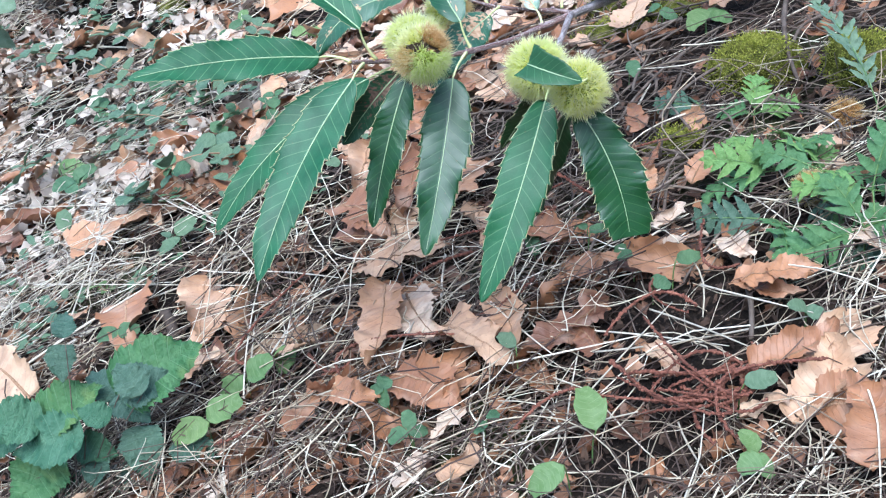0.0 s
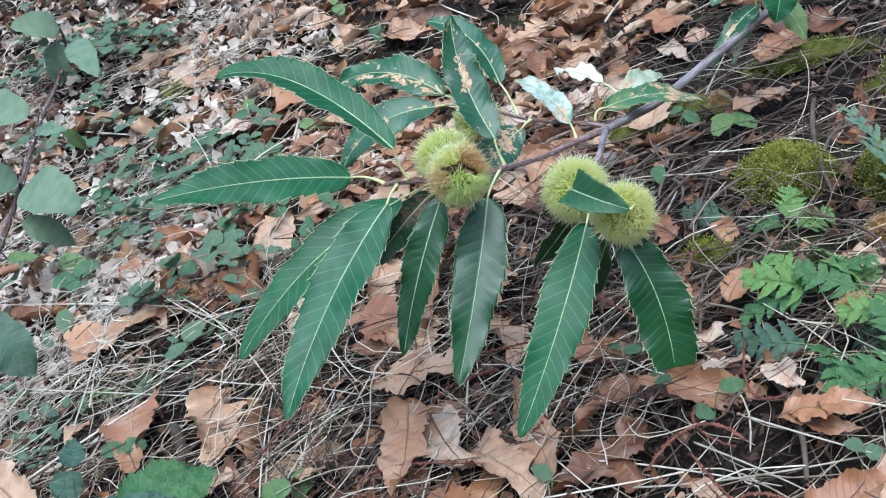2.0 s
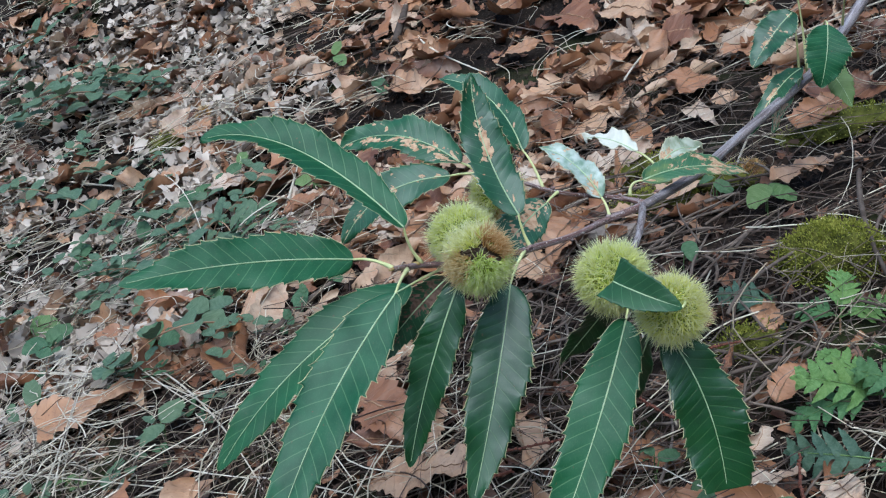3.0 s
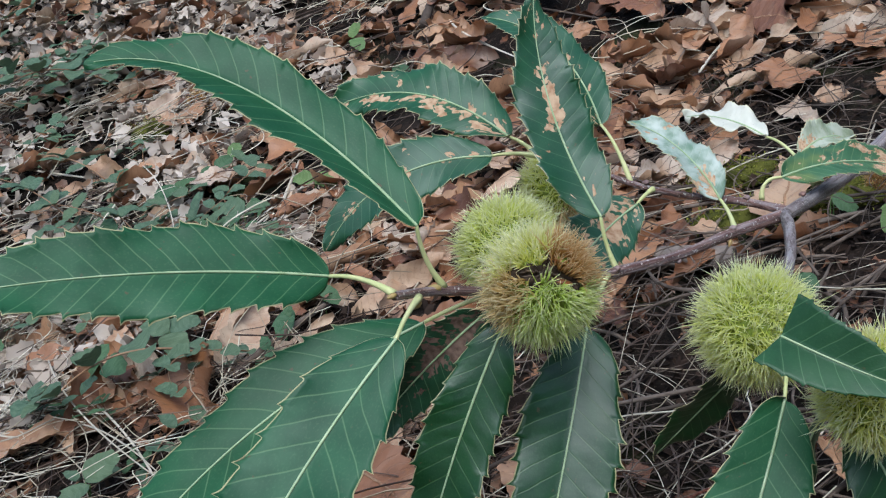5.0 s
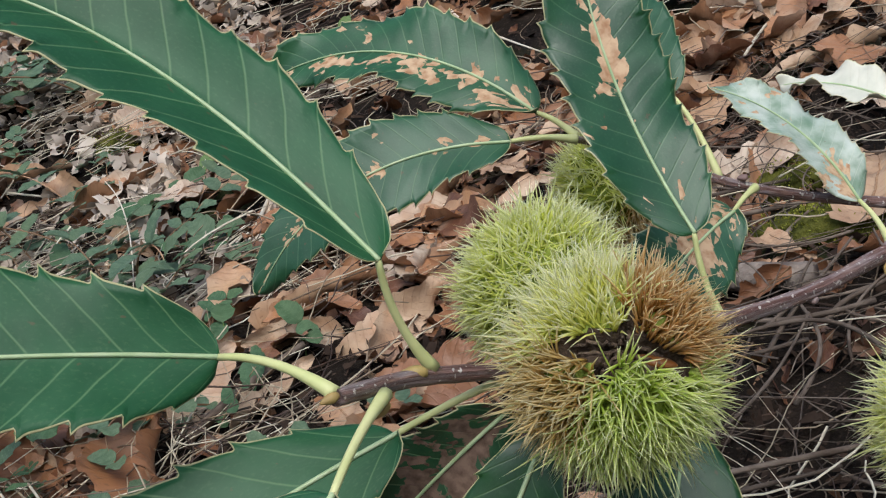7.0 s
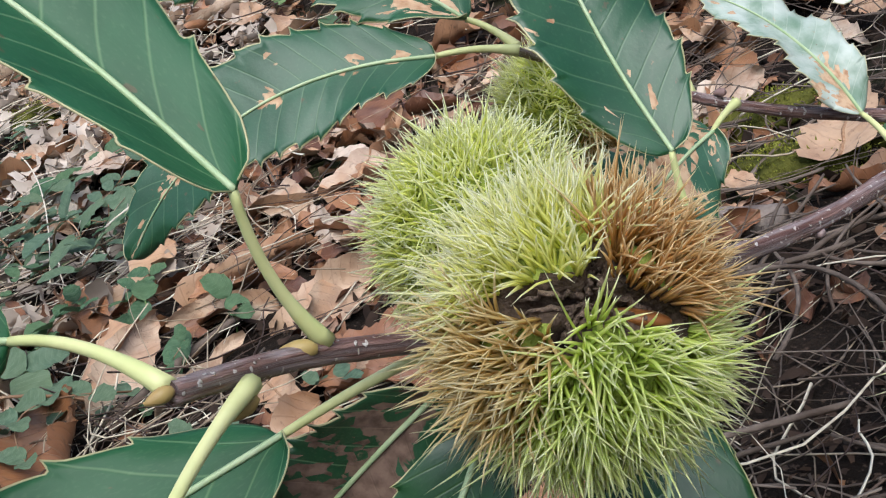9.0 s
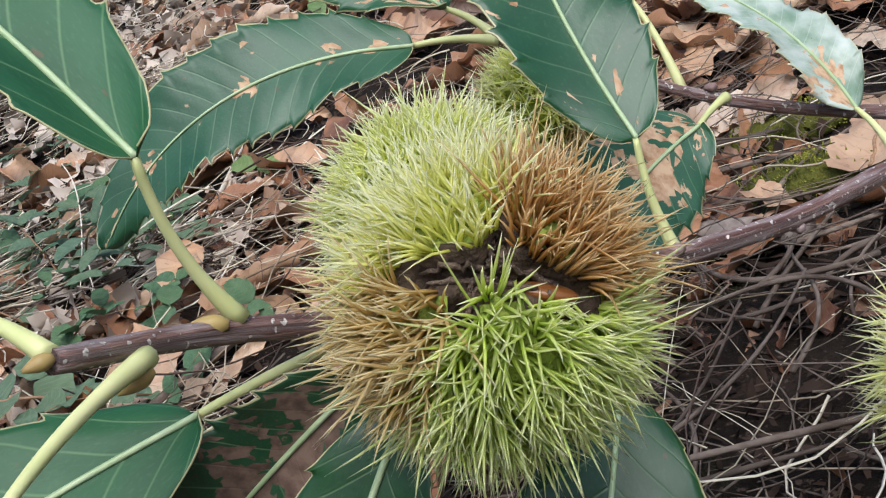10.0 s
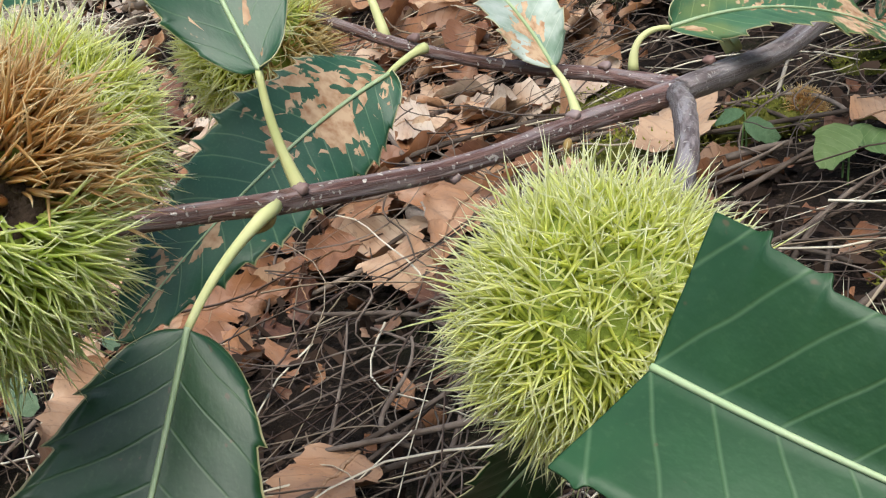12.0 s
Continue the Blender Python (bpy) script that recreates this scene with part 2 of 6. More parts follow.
YELLOW_LEAF = leaf_material("chestnut_leaf_turning", (0.022, 0.090, 0.040), (0.055, 0.140, 0.062), (0.30, 0.36, 0.16), damage=0.42, yellow=0.20, spot=(0.75, 0.5, 0.30, 0.6))
HERB = leaf_material("herb_leaf", (0.045, 0.105, 0.048), (0.085, 0.155, 0.080), (0.19, 0.28, 0.14), rough=0.62, count=9.0, pale_edge=False, spec=0.3, crinkle=1.0)
BRAMBLE = leaf_material("bramble_leaf", (0.036, 0.108, 0.055), (0.074, 0.160, 0.090), (0.17, 0.27, 0.17), rough=0.62, count=8.0, pale_edge=False, veined=0.45, spec=0.35, crinkle=2.4)
BRAMBLE_BLUE = leaf_material("bramble_leaf_blue", (0.044, 0.100, 0.070), (0.084, 0.148, 0.110), (0.17, 0.26, 0.19), rough=0.62, count=8.0, pale_edge=False, veined=0.45, spec=0.35, crinkle=2.4)
BRAMBLE_FRESH = leaf_material("bramble_leaf_fresh", (0.040, 0.120, 0.038), (0.075, 0.165, 0.062), (0.18, 0.28, 0.15), rough=0.62, count=8.0, pale_edge=False, veined=0.45, spec=0.35, crinkle=2.4, yellow=0.12)
HERB_LIGHT = leaf_material("herb_leaf_light", (0.090, 0.165, 0.050), (0.140, 0.215, 0.085), (0.28, 0.36, 0.16), rough=0.6, count=7.0, pale_edge=False, spec=0.35, crinkle=1.0)
HERB_BLUE = leaf_material("herb_leaf_blue", (0.066, 0.120, 0.070), (0.115, 0.175, 0.108), (0.21, 0.29, 0.19), rough=0.65, count=8.0, pale_edge=False, spec=0.3, crinkle=1.0)
SAPLING = leaf_material("sapling_leaf", (0.105, 0.180, 0.115), (0.170, 0.245, 0.165), (0.24, 0.32, 0.24), rough=0.6, count=8.0, pale_edge=False, spec=0.35, crinkle=1.0)
FERN = leaf_material("fern_green", (0.048, 0.120, 0.042), (0.085, 0.175, 0.068), (0.20, 0.30, 0.16), rough=0.6, count=9.0, pale_edge=False, spec=0.3, crinkle=1.0)
FERN_LIGHT = leaf_material("fern_light_green", (0.090, 0.185, 0.045), (0.150, 0.260, 0.080), (0.26, 0.40, 0.18), rough=0.6, count=9.0, pale_edge=False, spec=0.3, crinkle=1.0)
FERN_GREY = leaf_material("fern_grey_green", (0.050, 0.100, 0.066), (0.085, 0.140, 0.098), (0.20, 0.29, 0.20), rough=0.65, count=9.0, pale_edge=False, spec=0.3, crinkle=1.0)
DEAD = dead_material("dead_leaf")
DEAD_ORANGE = dead_material("dead_leaf_orange", 0.28)
DEAD_TAN = dead_material("dead_leaf_tan", 0.55)
DEAD_OLD = dead_material("dead_leaf_old", 0.18)
DEAD_PALE = dead_material("dead_leaf_pale", 0.85)
RIB_GREEN = plain_material("green_rib", (0.32, 0.43, 0.22), (0.42, 0.51, 0.30), 120.0, 0.45, 0.4, 0.1, island=False)
PETIOLE = plain_material("petiole", (0.50, 0.53, 0.22), (0.62, 0.62, 0.30), 60.0, 0.45, 0.4, 0.1, island=False)
STEM_GREEN = plain_material("fern_stalk", (0.08, 0.15, 0.04), (0.13, 0.21, 0.06), 90.0, 0.5, 0.35, 0.2, island=False)
RIB_DEAD = plain_material("dead_rib", (0.26, 0.14, 0.07), (0.40, 0.26, 0.16), 60.0, 0.7, 0.3, 0.3)
BARK = bark_material("twig_bark", (0.105, 0.046, 0.036), (0.24, 0.140, 0.115), (0.38, 0.33, 0.325), (0.66, 0.61, 0.56))
BARK_GREY = bark_material("branch_bark", (0.125, 0.092, 0.085), (0.29, 0.245, 0.235), (0.44, 0.41, 0.41), (0.50, 0.46, 0.42))
BUD = plain_material("bud_scale", (0.30, 0.20, 0.07), (0.38, 0.30, 0.10), 90.0, 0.5, 0.4, 0.3, island=False)
STALK = stalk_material("dry_stalk")
ROOTLET = plain_material("dry_rootlet", (0.105, 0.074, 0.055), (0.27, 0.215, 0.165), 60.0, 0.75, 0.3, 0.3)
STRAW = plain_material("pale_straw", (0.60, 0.52, 0.39), (0.72, 0.65, 0.53), 40.0, 0.6, 0.35, 0.3)
STICK = plain_material("dead_stick", (0.085, 0.060, 0.044), (0.22, 0.172, 0.135), 45.0, 0.8, 0.25, 0.8, 0.0015)
LOG = plain_material("weathered_log", (0.12, 0.09, 0.075), (0.30, 0.25, 0.21), 26.0, 0.85, 0.2, 1.0, 0.003, False)
CATKIN = plain_material("dry_catkin", (0.17, 0.062, 0.040), (0.27, 0.115, 0.075), 200.0, 0.8, 0.2, 0.6)
MOSS = plain_material("moss", (0.20, 0.215, 0.025), (0.42, 0.42, 0.08), 90.0, 0.9, 0.15, 0.6, 0.002)
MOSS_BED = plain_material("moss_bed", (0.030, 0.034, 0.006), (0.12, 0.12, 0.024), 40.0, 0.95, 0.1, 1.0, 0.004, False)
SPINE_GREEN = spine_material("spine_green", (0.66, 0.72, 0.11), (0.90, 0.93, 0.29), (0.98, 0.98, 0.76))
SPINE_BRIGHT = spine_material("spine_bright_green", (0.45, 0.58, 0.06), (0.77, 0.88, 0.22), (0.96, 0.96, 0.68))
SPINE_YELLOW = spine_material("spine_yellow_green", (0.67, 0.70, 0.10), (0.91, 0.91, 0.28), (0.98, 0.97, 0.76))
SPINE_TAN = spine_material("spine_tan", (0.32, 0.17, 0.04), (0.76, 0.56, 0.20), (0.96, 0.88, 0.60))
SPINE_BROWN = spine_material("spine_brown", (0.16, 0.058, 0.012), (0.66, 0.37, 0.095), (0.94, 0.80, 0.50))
HUSK = plain_material("husk", (0.20, 0.26, 0.04), (0.32, 0.38, 0.07), 160.0, 0.8, 0.2, 0.8, 0.001, False)
# Inner husk brown, with the cleft's deep shade put into its darker tone.
HUSK_CLEFT_SHADE = plain_material("husk_cleft_shade", (0.022, 0.013, 0.008), (0.11, 0.075, 0.050), 120.0, 0.8, 0.2, 0.9, 0.0015, False)
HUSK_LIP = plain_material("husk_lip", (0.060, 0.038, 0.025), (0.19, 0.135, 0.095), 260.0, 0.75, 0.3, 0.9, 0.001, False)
HUSK_DRY = plain_material("husk_dry", (0.16, 0.09, 0.04), (0.30, 0.18, 0.08), 150.0, 0.8, 0.2, 0.8, 0.001, False)
NUT = plain_material("nut_shell", (0.14, 0.050, 0.014), (0.22, 0.085, 0.022), 60.0, 0.3, 0.5, 0.1, island=False)
CRUMB = plain_material("crumbled_litter", (0.020, 0.012, 0.008), (0.085, 0.052, 0.034), 30.0, 0.85, 0.2, 0.6)
BLEACHED = plain_material("bleached_litter", (0.42, 0.34, 0.265), (0.66, 0.57, 0.475), 14.0, 0.8, 0.2, 0.5, 0.001)
LEAF_SCREEN = plain_material("leaf_screen", (0.030, 0.055, 0.014), (0.075, 0.115, 0.030), 3.0, 0.7, 0.3, 0.2)
SOIL = soil_material()


# ---- shape helpers ----
def mesh_of(name, verts, faces, uvs=None, smooth=True):
    me = bpy.data.meshes.new(name)
    me.from_pydata([tuple(v) for v in verts], [], faces)
    if uvs is not None:
        layer = me.uv_layers.new(name="UVMap")
        loops = np.empty(len(me.loops), dtype=np.int32)
        me.loops.foreach_get("vertex_index", loops)
        layer.data.foreach_set("uv", np.asarray(uvs, dtype=np.float32)[loops].ravel())
    me.shade_smooth() if smooth else me.shade_flat()
    return me


def part(name, shape, material, parent=None, label="", at=(0, 0, 0)):
    """One mesh object under a thing or under a part. shape: (verts, faces[, uvs]) or a mesh."""
    me = shape if isinstance(shape, bpy.types.Mesh) else mesh_of(name, *shape)
    if material and not me.materials:
        me.materials.append(material)
    ob = new(name, me)
    ob.parent = parent
    ob.location = at
    return tagged(ob, label)


def thing(name, at, label, category, group="", kind=""):
    ob = new(name)
    ob.location = at
    ob.empty_display_size = 0.02
    return tagged(ob, label, category, group, kind)


def unit(v):
    v = np.asarray(v, float)
    return v / (np.linalg.norm(v) + 1e-12)


def bezier(points, n):
    """Points along a Bezier curve of any degree."""
    s = np.linspace(0, 1, n)[:, None]
    p = [np.asarray(q, float)[None, :] * np.ones_like(s) for q in points]
    while len(p) > 1:
        p = [p[i] * (1 - s) + p[i + 1] * s for i in range(len(p) - 1)]
    return p[0]


def smooth_line(points, n):
    """A Catmull-Rom line through the given points."""
    p = np.asarray(points, float)
    p = np.vstack([2 * p[0] - p[1], p, 2 * p[-1] - p[-2]])
    out = []
    segs = len(p) - 3
    for k in np.linspace(0, segs - 1e-9, n):
        i, f = int(k), k - int(k)
        a, b, c, d = p[i:i + 4]
        out.append(0.5 * (2 * b + (c - a) * f + (2 * a - 5 * b + 4 * c - d) * f * f + (3 * b - a - 3 * c + d) * f ** 3))
    return np.array(out)


def tube(points, radii, sides=8, rough=0.0, rng=None):
    """A tapered round rod along points, closed at both ends."""
    p = np.asarray(points, float)
    n = len(p)
    r = np.interp(np.linspace(0, 1, n), np.linspace(0, 1, len(radii)), radii)
    tang = np.gradient(p, axis=0)
    tang /= np.linalg.norm(tang, axis=1)[:, None] + 1e-12
    ref = np.array([0.3, 0.2, 1.0]) if abs(tang[0, 2]) < 0.9 else np.array([1.0, 0.2, 0.1])
    a = np.cross(tang, ref)
    a /= np.linalg.norm(a, axis=1)[:, None] + 1e-12
    b = np.cross(tang, a)
    ang = np.arange(sides) * 2 * math.pi / sides
    ring = np.ones((n, sides))
    if rough:
        ring += rough * (rng.random((n, sides)) - 0.5)
    v = p[:, None, :] + (r[:, None] * ring)[:, :, None] * (np.cos(ang)[None, :, None] * a[:, None, :] + np.sin(ang)[None, :, None] * b[:, None, :])
    verts = np.vstack([v.reshape(-1, 3), p[0], p[-1]])
    faces = []
    for i in range(n - 1):
        for j in range(sides):
            k = (j + 1) % sides
            faces.append((i * sides + j, i * sides + k, (i + 1) * sides + k, (i + 1) * sides + j))
    for j in range(sides):
        k = (j + 1) % sides
        faces.append((n * sides, k, j))
        faces.append((n * sides + 1, (n - 1) * sides + j, (n - 1) * sides + k))
    uv = np.vstack([np.repeat(np.linspace(0, 1, n), sides), np.tile(ang / 6.3, n)]).T
    uv = np.vstack([uv, (0, 0), (1, 0)])
    return verts, faces, uv


def lance(s):
    """Half width of a chestnut leaf along its length."""
    return np.clip(np.sin(math.pi * np.clip(s, 0, 1) ** 0.82), 0, 1) ** 0.57 * (1.03 - 0.26 * s)


def blunt(s):
    """A leaf that ends broad, its tip withered away."""
    return np.clip(np.sin(math.pi * np.clip(0.04 + 0.78 * s, 0, 1)), 0, 1) ** 0.55


def ovate(s):
    return np.clip(np.sin(math.pi * np.clip(s, 0, 1) ** 0.72), 0, 1) ** 0.70


def heart(s):
    """Broad near its base, with a drawn-out point."""
    return np.clip(np.sin(math.pi * np.clip(s, 0, 1) ** 0.60), 0, 1) ** 0.85


def blade(line, facing, width, rows=64, cols=10, teeth=16, tooth=0.16, fold=0.10, quilt=0.0007, wave=0.004,
          outline=lance, seed=1, start=0.0, veins=16, curl=0.0, roll=0.0):
    """A leaf blade: a sheet along a midrib line, with teeth on its margin, a fold along the rib and bulges between the side veins.
    start: where along the outline the sheet begins (a torn leaf); curl: edges drawn up; roll: turn about the rib from base to tip."""
    rng = np.random.default_rng(seed)
    pts = smooth_line(line, rows + 1) if len(line) > 3 else bezier(line, rows + 1)
    t = np.gradient(pts, axis=0)
    t /= np.linalg.norm(t, axis=1)[:, None] + 1e-12
    f = np.asarray(facing, float)[None, :] - (t @ np.asarray(facing, float))[:, None] * t
    f /= np.linalg.norm(f, axis=1)[:, None] + 1e-12
    side = np.cross(t, f)
    s = np.linspace(start, 1, rows + 1)
    if roll:
        a = roll * np.linspace(0, 1, rows + 1)[:, None]
        f, side = f * np.cos(a) + side * np.sin(a), side * np.cos(a) - f * np.sin(a)
    v = np.linspace(-1, 1, cols + 1)
    half = width / 2 * outline(s)
    length = np.linalg.norm(np.diff(pts, axis=0), axis=1).sum()
    ph = rng.random(4) * 6.3
    V, S = np.meshgrid(v, s)
    A = np.abs(V)
    off = np.where(V < 0, 0.0, 0.37)
    p = (S * teeth + off) % 1.0
    saw = 0.62 * np.where(p < 0.80, (p / 0.80) ** 0.9, (1 - p) / 0.20) + 0.55 * np.exp(-(((p - 0.80) / 0.07) ** 2))
    vary = 0.75 + 0.5 * np.sin(S * 41 + ph[0] + V) ** 2
    inside = np.clip(np.minimum(S, 1 - S) * 14, 0, 1)
    edge = np.clip((A - 0.72) / 0.28, 0, 1) ** 1.5
    wide = half[:, None] * V * (1 + tooth * vary * (saw - 0.4) * edge * inside)
    wide += half[:, None] * 0.05 * np.sin(S * 17 + ph[1] + np.sign(V)) * A * np.sign(V)
    ahead = length / max(teeth, 1) * 0.16 * edge * saw * inside
    phase = ((S - A * 0.10 + 0.010 * np.sin(S * 19 + ph[1]) + 0.006 * np.sin(A * 7 + S * 31 + ph[3])) * veins) % 1.0
    quilt = quilt * (0.35 + 0.9 * np.sin(S * 6.5 + ph[0] + V * 1.3) ** 2)
    lift = fold * half[:, None] * A + quilt * np.sin(math.pi * phase) * np.clip(half[:, None] / (width / 2), 0, 1) * np.sin(math.pi * np.clip(A * 1.02, 0, 1)) ** 0.6
    lift += wave * np.sin(S * 11 + ph[2] + (V > 0) * 2.1) * A ** 2 + wave * 0.5 * np.sin(S * 29 + ph[3] + (V > 0)) * A ** 3
    if curl:
        ang = curl * V
        rad = half[:, None] / max(abs(curl), 0.05)
        wide = wide * np.sinc(ang / math.pi)
        lift = lift + rad * (1 - np.cos(ang))
    pos = pts[:, None, :] + side[:, None, :] * wide[:, :, None] + f[:, None, :] * lift[:, :, None] + t[:, None, :] * ahead[:, :, None]
    n = cols + 1
    faces = [(i * n + j, i * n + j + 1, (i + 1) * n + j + 1, (i + 1) * n + j) for i in range(rows) for j in range(cols)]
    uv = np.stack([S, V * 0.5 + 0.5], axis=2).reshape(-1, 2)
    return (pos.reshape(-1, 3), faces, uv), pts, f


def join(shapes):
    """Several shapes in one."""
    vs, fs, us, base = [], [], [], 0
    for verts, faces, uvs in shapes:
        vs.append(np.asarray(verts))
        us.append(np.asarray(uvs))
        fs.extend(tuple(i + base for i in f) for f in faces)
        base += len(verts)
    return np.vstack(vs), fs, np.vstack(us)


def dome(rx, ry, rz, rings=10, sides=22, bumpy=0.12, seed=1, low=-0.35):
    """A lumpy rounded mound."""
    rng = np.random.default_rng(seed)
    off = Vector(rng.random(3) * 20)
    verts, faces = [], []
    for i in range(rings + 1):
        el = low + (math.pi / 2 - low) * i / rings
        for j in range(sides):
            az = 2 * math.pi * j / sides
            d = Vector((math.cos(el) * math.cos(az), math.cos(el) * math.sin(az), math.sin(el)))
            k = 1 + bumpy * noise.noise(d * 1.7 + off) + bumpy * 0.5 * noise.noise(d * 4.1 + off)
            verts.append((d.x * rx * k, d.y * ry * k, d.z * rz * k))
    for i in range(rings):
        for j in range(sides):
            k = (j + 1) % sides
            faces.append((i * sides + j, i * sides + k, (i + 1) * sides + k, (i + 1) * sides + j))
    return np.array(verts), faces, np.array(verts)[:, :2]


# ---- the ground: a bank that rises away and to one side ----
def height(x, y):
    z = 0.234 + 0.261 * x + 0.212 * y + 0.10 * min(max(0.0, y - 2.3), 1.6) ** 2 + 0.32 * max(0.0, y - 3.9)
    near = math.exp(-((x * x + (y - 2) ** 2) / 40))
    return z + near * (0.018 * noise.noise(Vector((x * 3.1, y * 3.1, 0.3))) + 0.009 * noise.noise(Vector((x * 11, y * 11, 4.1))))


def on(x, y, up=0.0):
    return Vector((x, y, height(x, y) + up))


SLOPE = unit((-0.261, -0.212, 1.0))


def lie(x, y, turn, tilt=(0.0, 0.0), up=0.0, size=1.0):
    """The pose of a thing that lies on the bank, turned about the slope's own upright."""
    z = Vector(SLOPE)
    x_axis = Vector((1, 0, 0))
    x_axis = (x_axis - z * x_axis.dot(z)).normalized()
    m = Matrix((x_axis, z.cross(x_axis), z)).transposed().to_4x4()
    return Matrix.Translation(on(x, y, up)) @ m @ pose(0, 0, 0, tilt[0], tilt[1], turn) @ Matrix.Scale(size, 4)


far = [2.2, 3.0, 4.5, 7.0, 12.0, 22.0, 45.0, 90.0]
xs = np.array([-a for a in reversed(far)] + list(np.arange(-1.9, 2.0, 0.03)) + far)
ys = np.array([2 - a for a in reversed(far)] + list(np.arange(0.3, 4.3, 0.03)) + [2.4 + a for a in far])
gv = [(x, y, height(x, y)) for y in ys for x in xs]
nx = len(xs)
gf = [(j * nx + i, j * nx + i + 1, (j + 1) * nx + i + 1, (j + 1) * nx + i) for j in range(len(ys) - 1) for i in range(nx - 1)]
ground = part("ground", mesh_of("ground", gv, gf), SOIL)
tagged(ground, "dark brown forest soil on a sloping bank under leaf litter", "ground", kind="structure")


# ---- the chestnut branch ----
HUB = np.array((0.185, 1.387, 0.867))
branch = thing("chestnut_branch", HUB, "sweet chestnut branch with toothed green leaves and spiny green burrs", "branch")


def here(points):
    return [np.asarray(p, float) - HUB for p in points]


def rod(name, points, radii, material, n=24, sides=10, rough=0.10, label="", parent=None):
    rng = np.random.default_rng(len(name) + n)
    return part(name, tube(smooth_line(here(points), n), radii, sides, rough, rng), material, parent or branch, label)


FORK = (0.185, 1.387, 0.867)
twig = rod("twig", [(-0.060, 1.172, 0.8775), (-0.040, 1.208, 0.8695), (0.004, 1.248, 0.858), (0.046, 1.285, 0.8540), (0.062, 1.302, 0.8525), (0.106, 1.338, 0.853), (0.147, 1.372, 0.8590), FORK],
           [0.0023, 0.0026, 0.0027, 0.0028, 0.0034, 0.0030, 0.0035, 0.0043], BARK, 70, 12, 0.12, "smooth purplish brown twig")
rod("limb", [FORK, (0.225, 1.452, 0.867), (0.279, 1.550, 0.866), (0.37, 1.68, 0.890), (0.461, 1.80, 0.918), (0.527, 1.90, 0.936), (0.61, 2.03, 0.978), (0.72, 2.18, 1.05), (0.95, 2.45, 1.20)],
    [0.0045, 0.0054, 0.0058, 0.0062, 0.0066, 0.0072, 0.0080, 0.0095, 0.011], BARK_GREY, 60, 12, 0.10, "grey bark limb")
rod("side_twig", [(0.190, 1.396, 0.867), (0.166, 1.417, 0.870), (0.130, 1.424, 0.874), (0.095, 1.422, 0.882), (0.060, 1.430, 0.894), (0.030, 1.420, 0.905), (0.020, 1.396, 0.910)],
    [0.0034, 0.0028, 0.0024, 0.0022, 0.0020, 0.0018, 0.0015], BARK, 44, 10, 0.12)
rod("stub", [(0.184, 1.386, 0.867), (0.176, 1.345, 0.866), (0.166, 1.305, 0.858), (0.150, 1.262, 0.842), (0.156, 1.225, 0.832)], [0.0036, 0.0037, 0.0034, 0.0032, 0.003], BARK_GREY, 24, 10, 0.2, "short knobbly grey spur")
for a in ((0.0633, 1.3005, 0.8555), (0.1055, 1.336, 0.8500), (0.147, 1.371, 0.8625), (0.166, 1.416, 0.8735), (0.098, 1.421, 0.885), (0.205, 1.42, 0.874), (0.125, 1.355, 0.8535)):
    m = mesh_of("node_scar", *dome(0.0024, 0.0024, 0.0016, 6, 12, 0.5, 3, -1.5))
    part("node_scar", m, BARK, branch, at=Vector(a) - Vector(HUB))


def bud(at, way, size=1.0):
    """A short ovoid bud of two scales."""
    w = unit(way)
    pts = [np.asarray(at) - HUB + w * k * 0.0075 * size for k in np.linspace(0, 1, 9)]
    part("bud", tube(pts, [0.0010 * size, 0.0019 * size, 0.0021 * size, 0.0018 * size, 0.0012 * size, 0.0003], 10), BUD, branch, "plump greenish brown bud")


bud((-0.0590, 1.1712, 0.8785), (-0.55, -0.35, -0.15), 0.72)
bud((-0.048, 1.186, 0.8705), (-0.75, -0.3, -0.45), 1.0)
bud((-0.0385, 1.206, 0.8715), (-0.95, -0.15, 0.12), 1.0)
bud((0.0565, 1.293, 0.8505), (-0.7, -0.2, -0.65), 0.9)
bud((0.1445, 1.366, 0.8555), (-0.3, -0.5, -0.6), 0.7)


def leaf(base, tip, bend, facing, width, stem=None, stem_bend=(0, 0, 0), material=GREEN, label="", seed=1, rib_size=0.0008, **more):
    """One leaf of the branch: blade, midrib and petiole."""
    b, e = np.asarray(base) - HUB, np.asarray(tip) - HUB
    line = [b, b + (e - b) * 0.33 + np.asarray(bend) * 1.33, b + (e - b) * 0.67 + np.asarray(bend) * 1.33, e]
    line = bezier(line, 9)
    args = dict(rows=210, cols=16, teeth=15, tooth=0.15, seed=seed, wave=0.0026, quilt=0.00032)
    args.update(more)
    shape, mid, f = blade(line, facing, width, **args)
    ob = part("leaf", shape, material, branch, label or "glossy green toothed chestnut leaf")
    sheet = ob.modifiers.new("thickness", "SOLIDIFY")
    sheet.thickness, sheet.offset = 0.00035, -1.0
    rib = mid[: int(len(mid) * 0.97)] + f[: int(len(mid) * 0.97)] * 0.00035
    part("midrib", tube(rib, [rib_size, rib_size * 0.8, rib_size * 0.5, rib_size * 0.25], 6), RIB_GREEN, ob, "pale green midrib")
    if stem is not None:
        s = np.asarray(stem) - HUB
        mid_stem = (s + b) / 2 + np.asarray(stem_bend)
        part("petiole", tube(bezier([s, mid_stem, b + (mid[1] - mid[0]) * 0.4], 14), [0.0022, 0.0014, 0.0012, 0.0010], 8), PETIOLE, ob, "yellow-green petiole")
    return ob


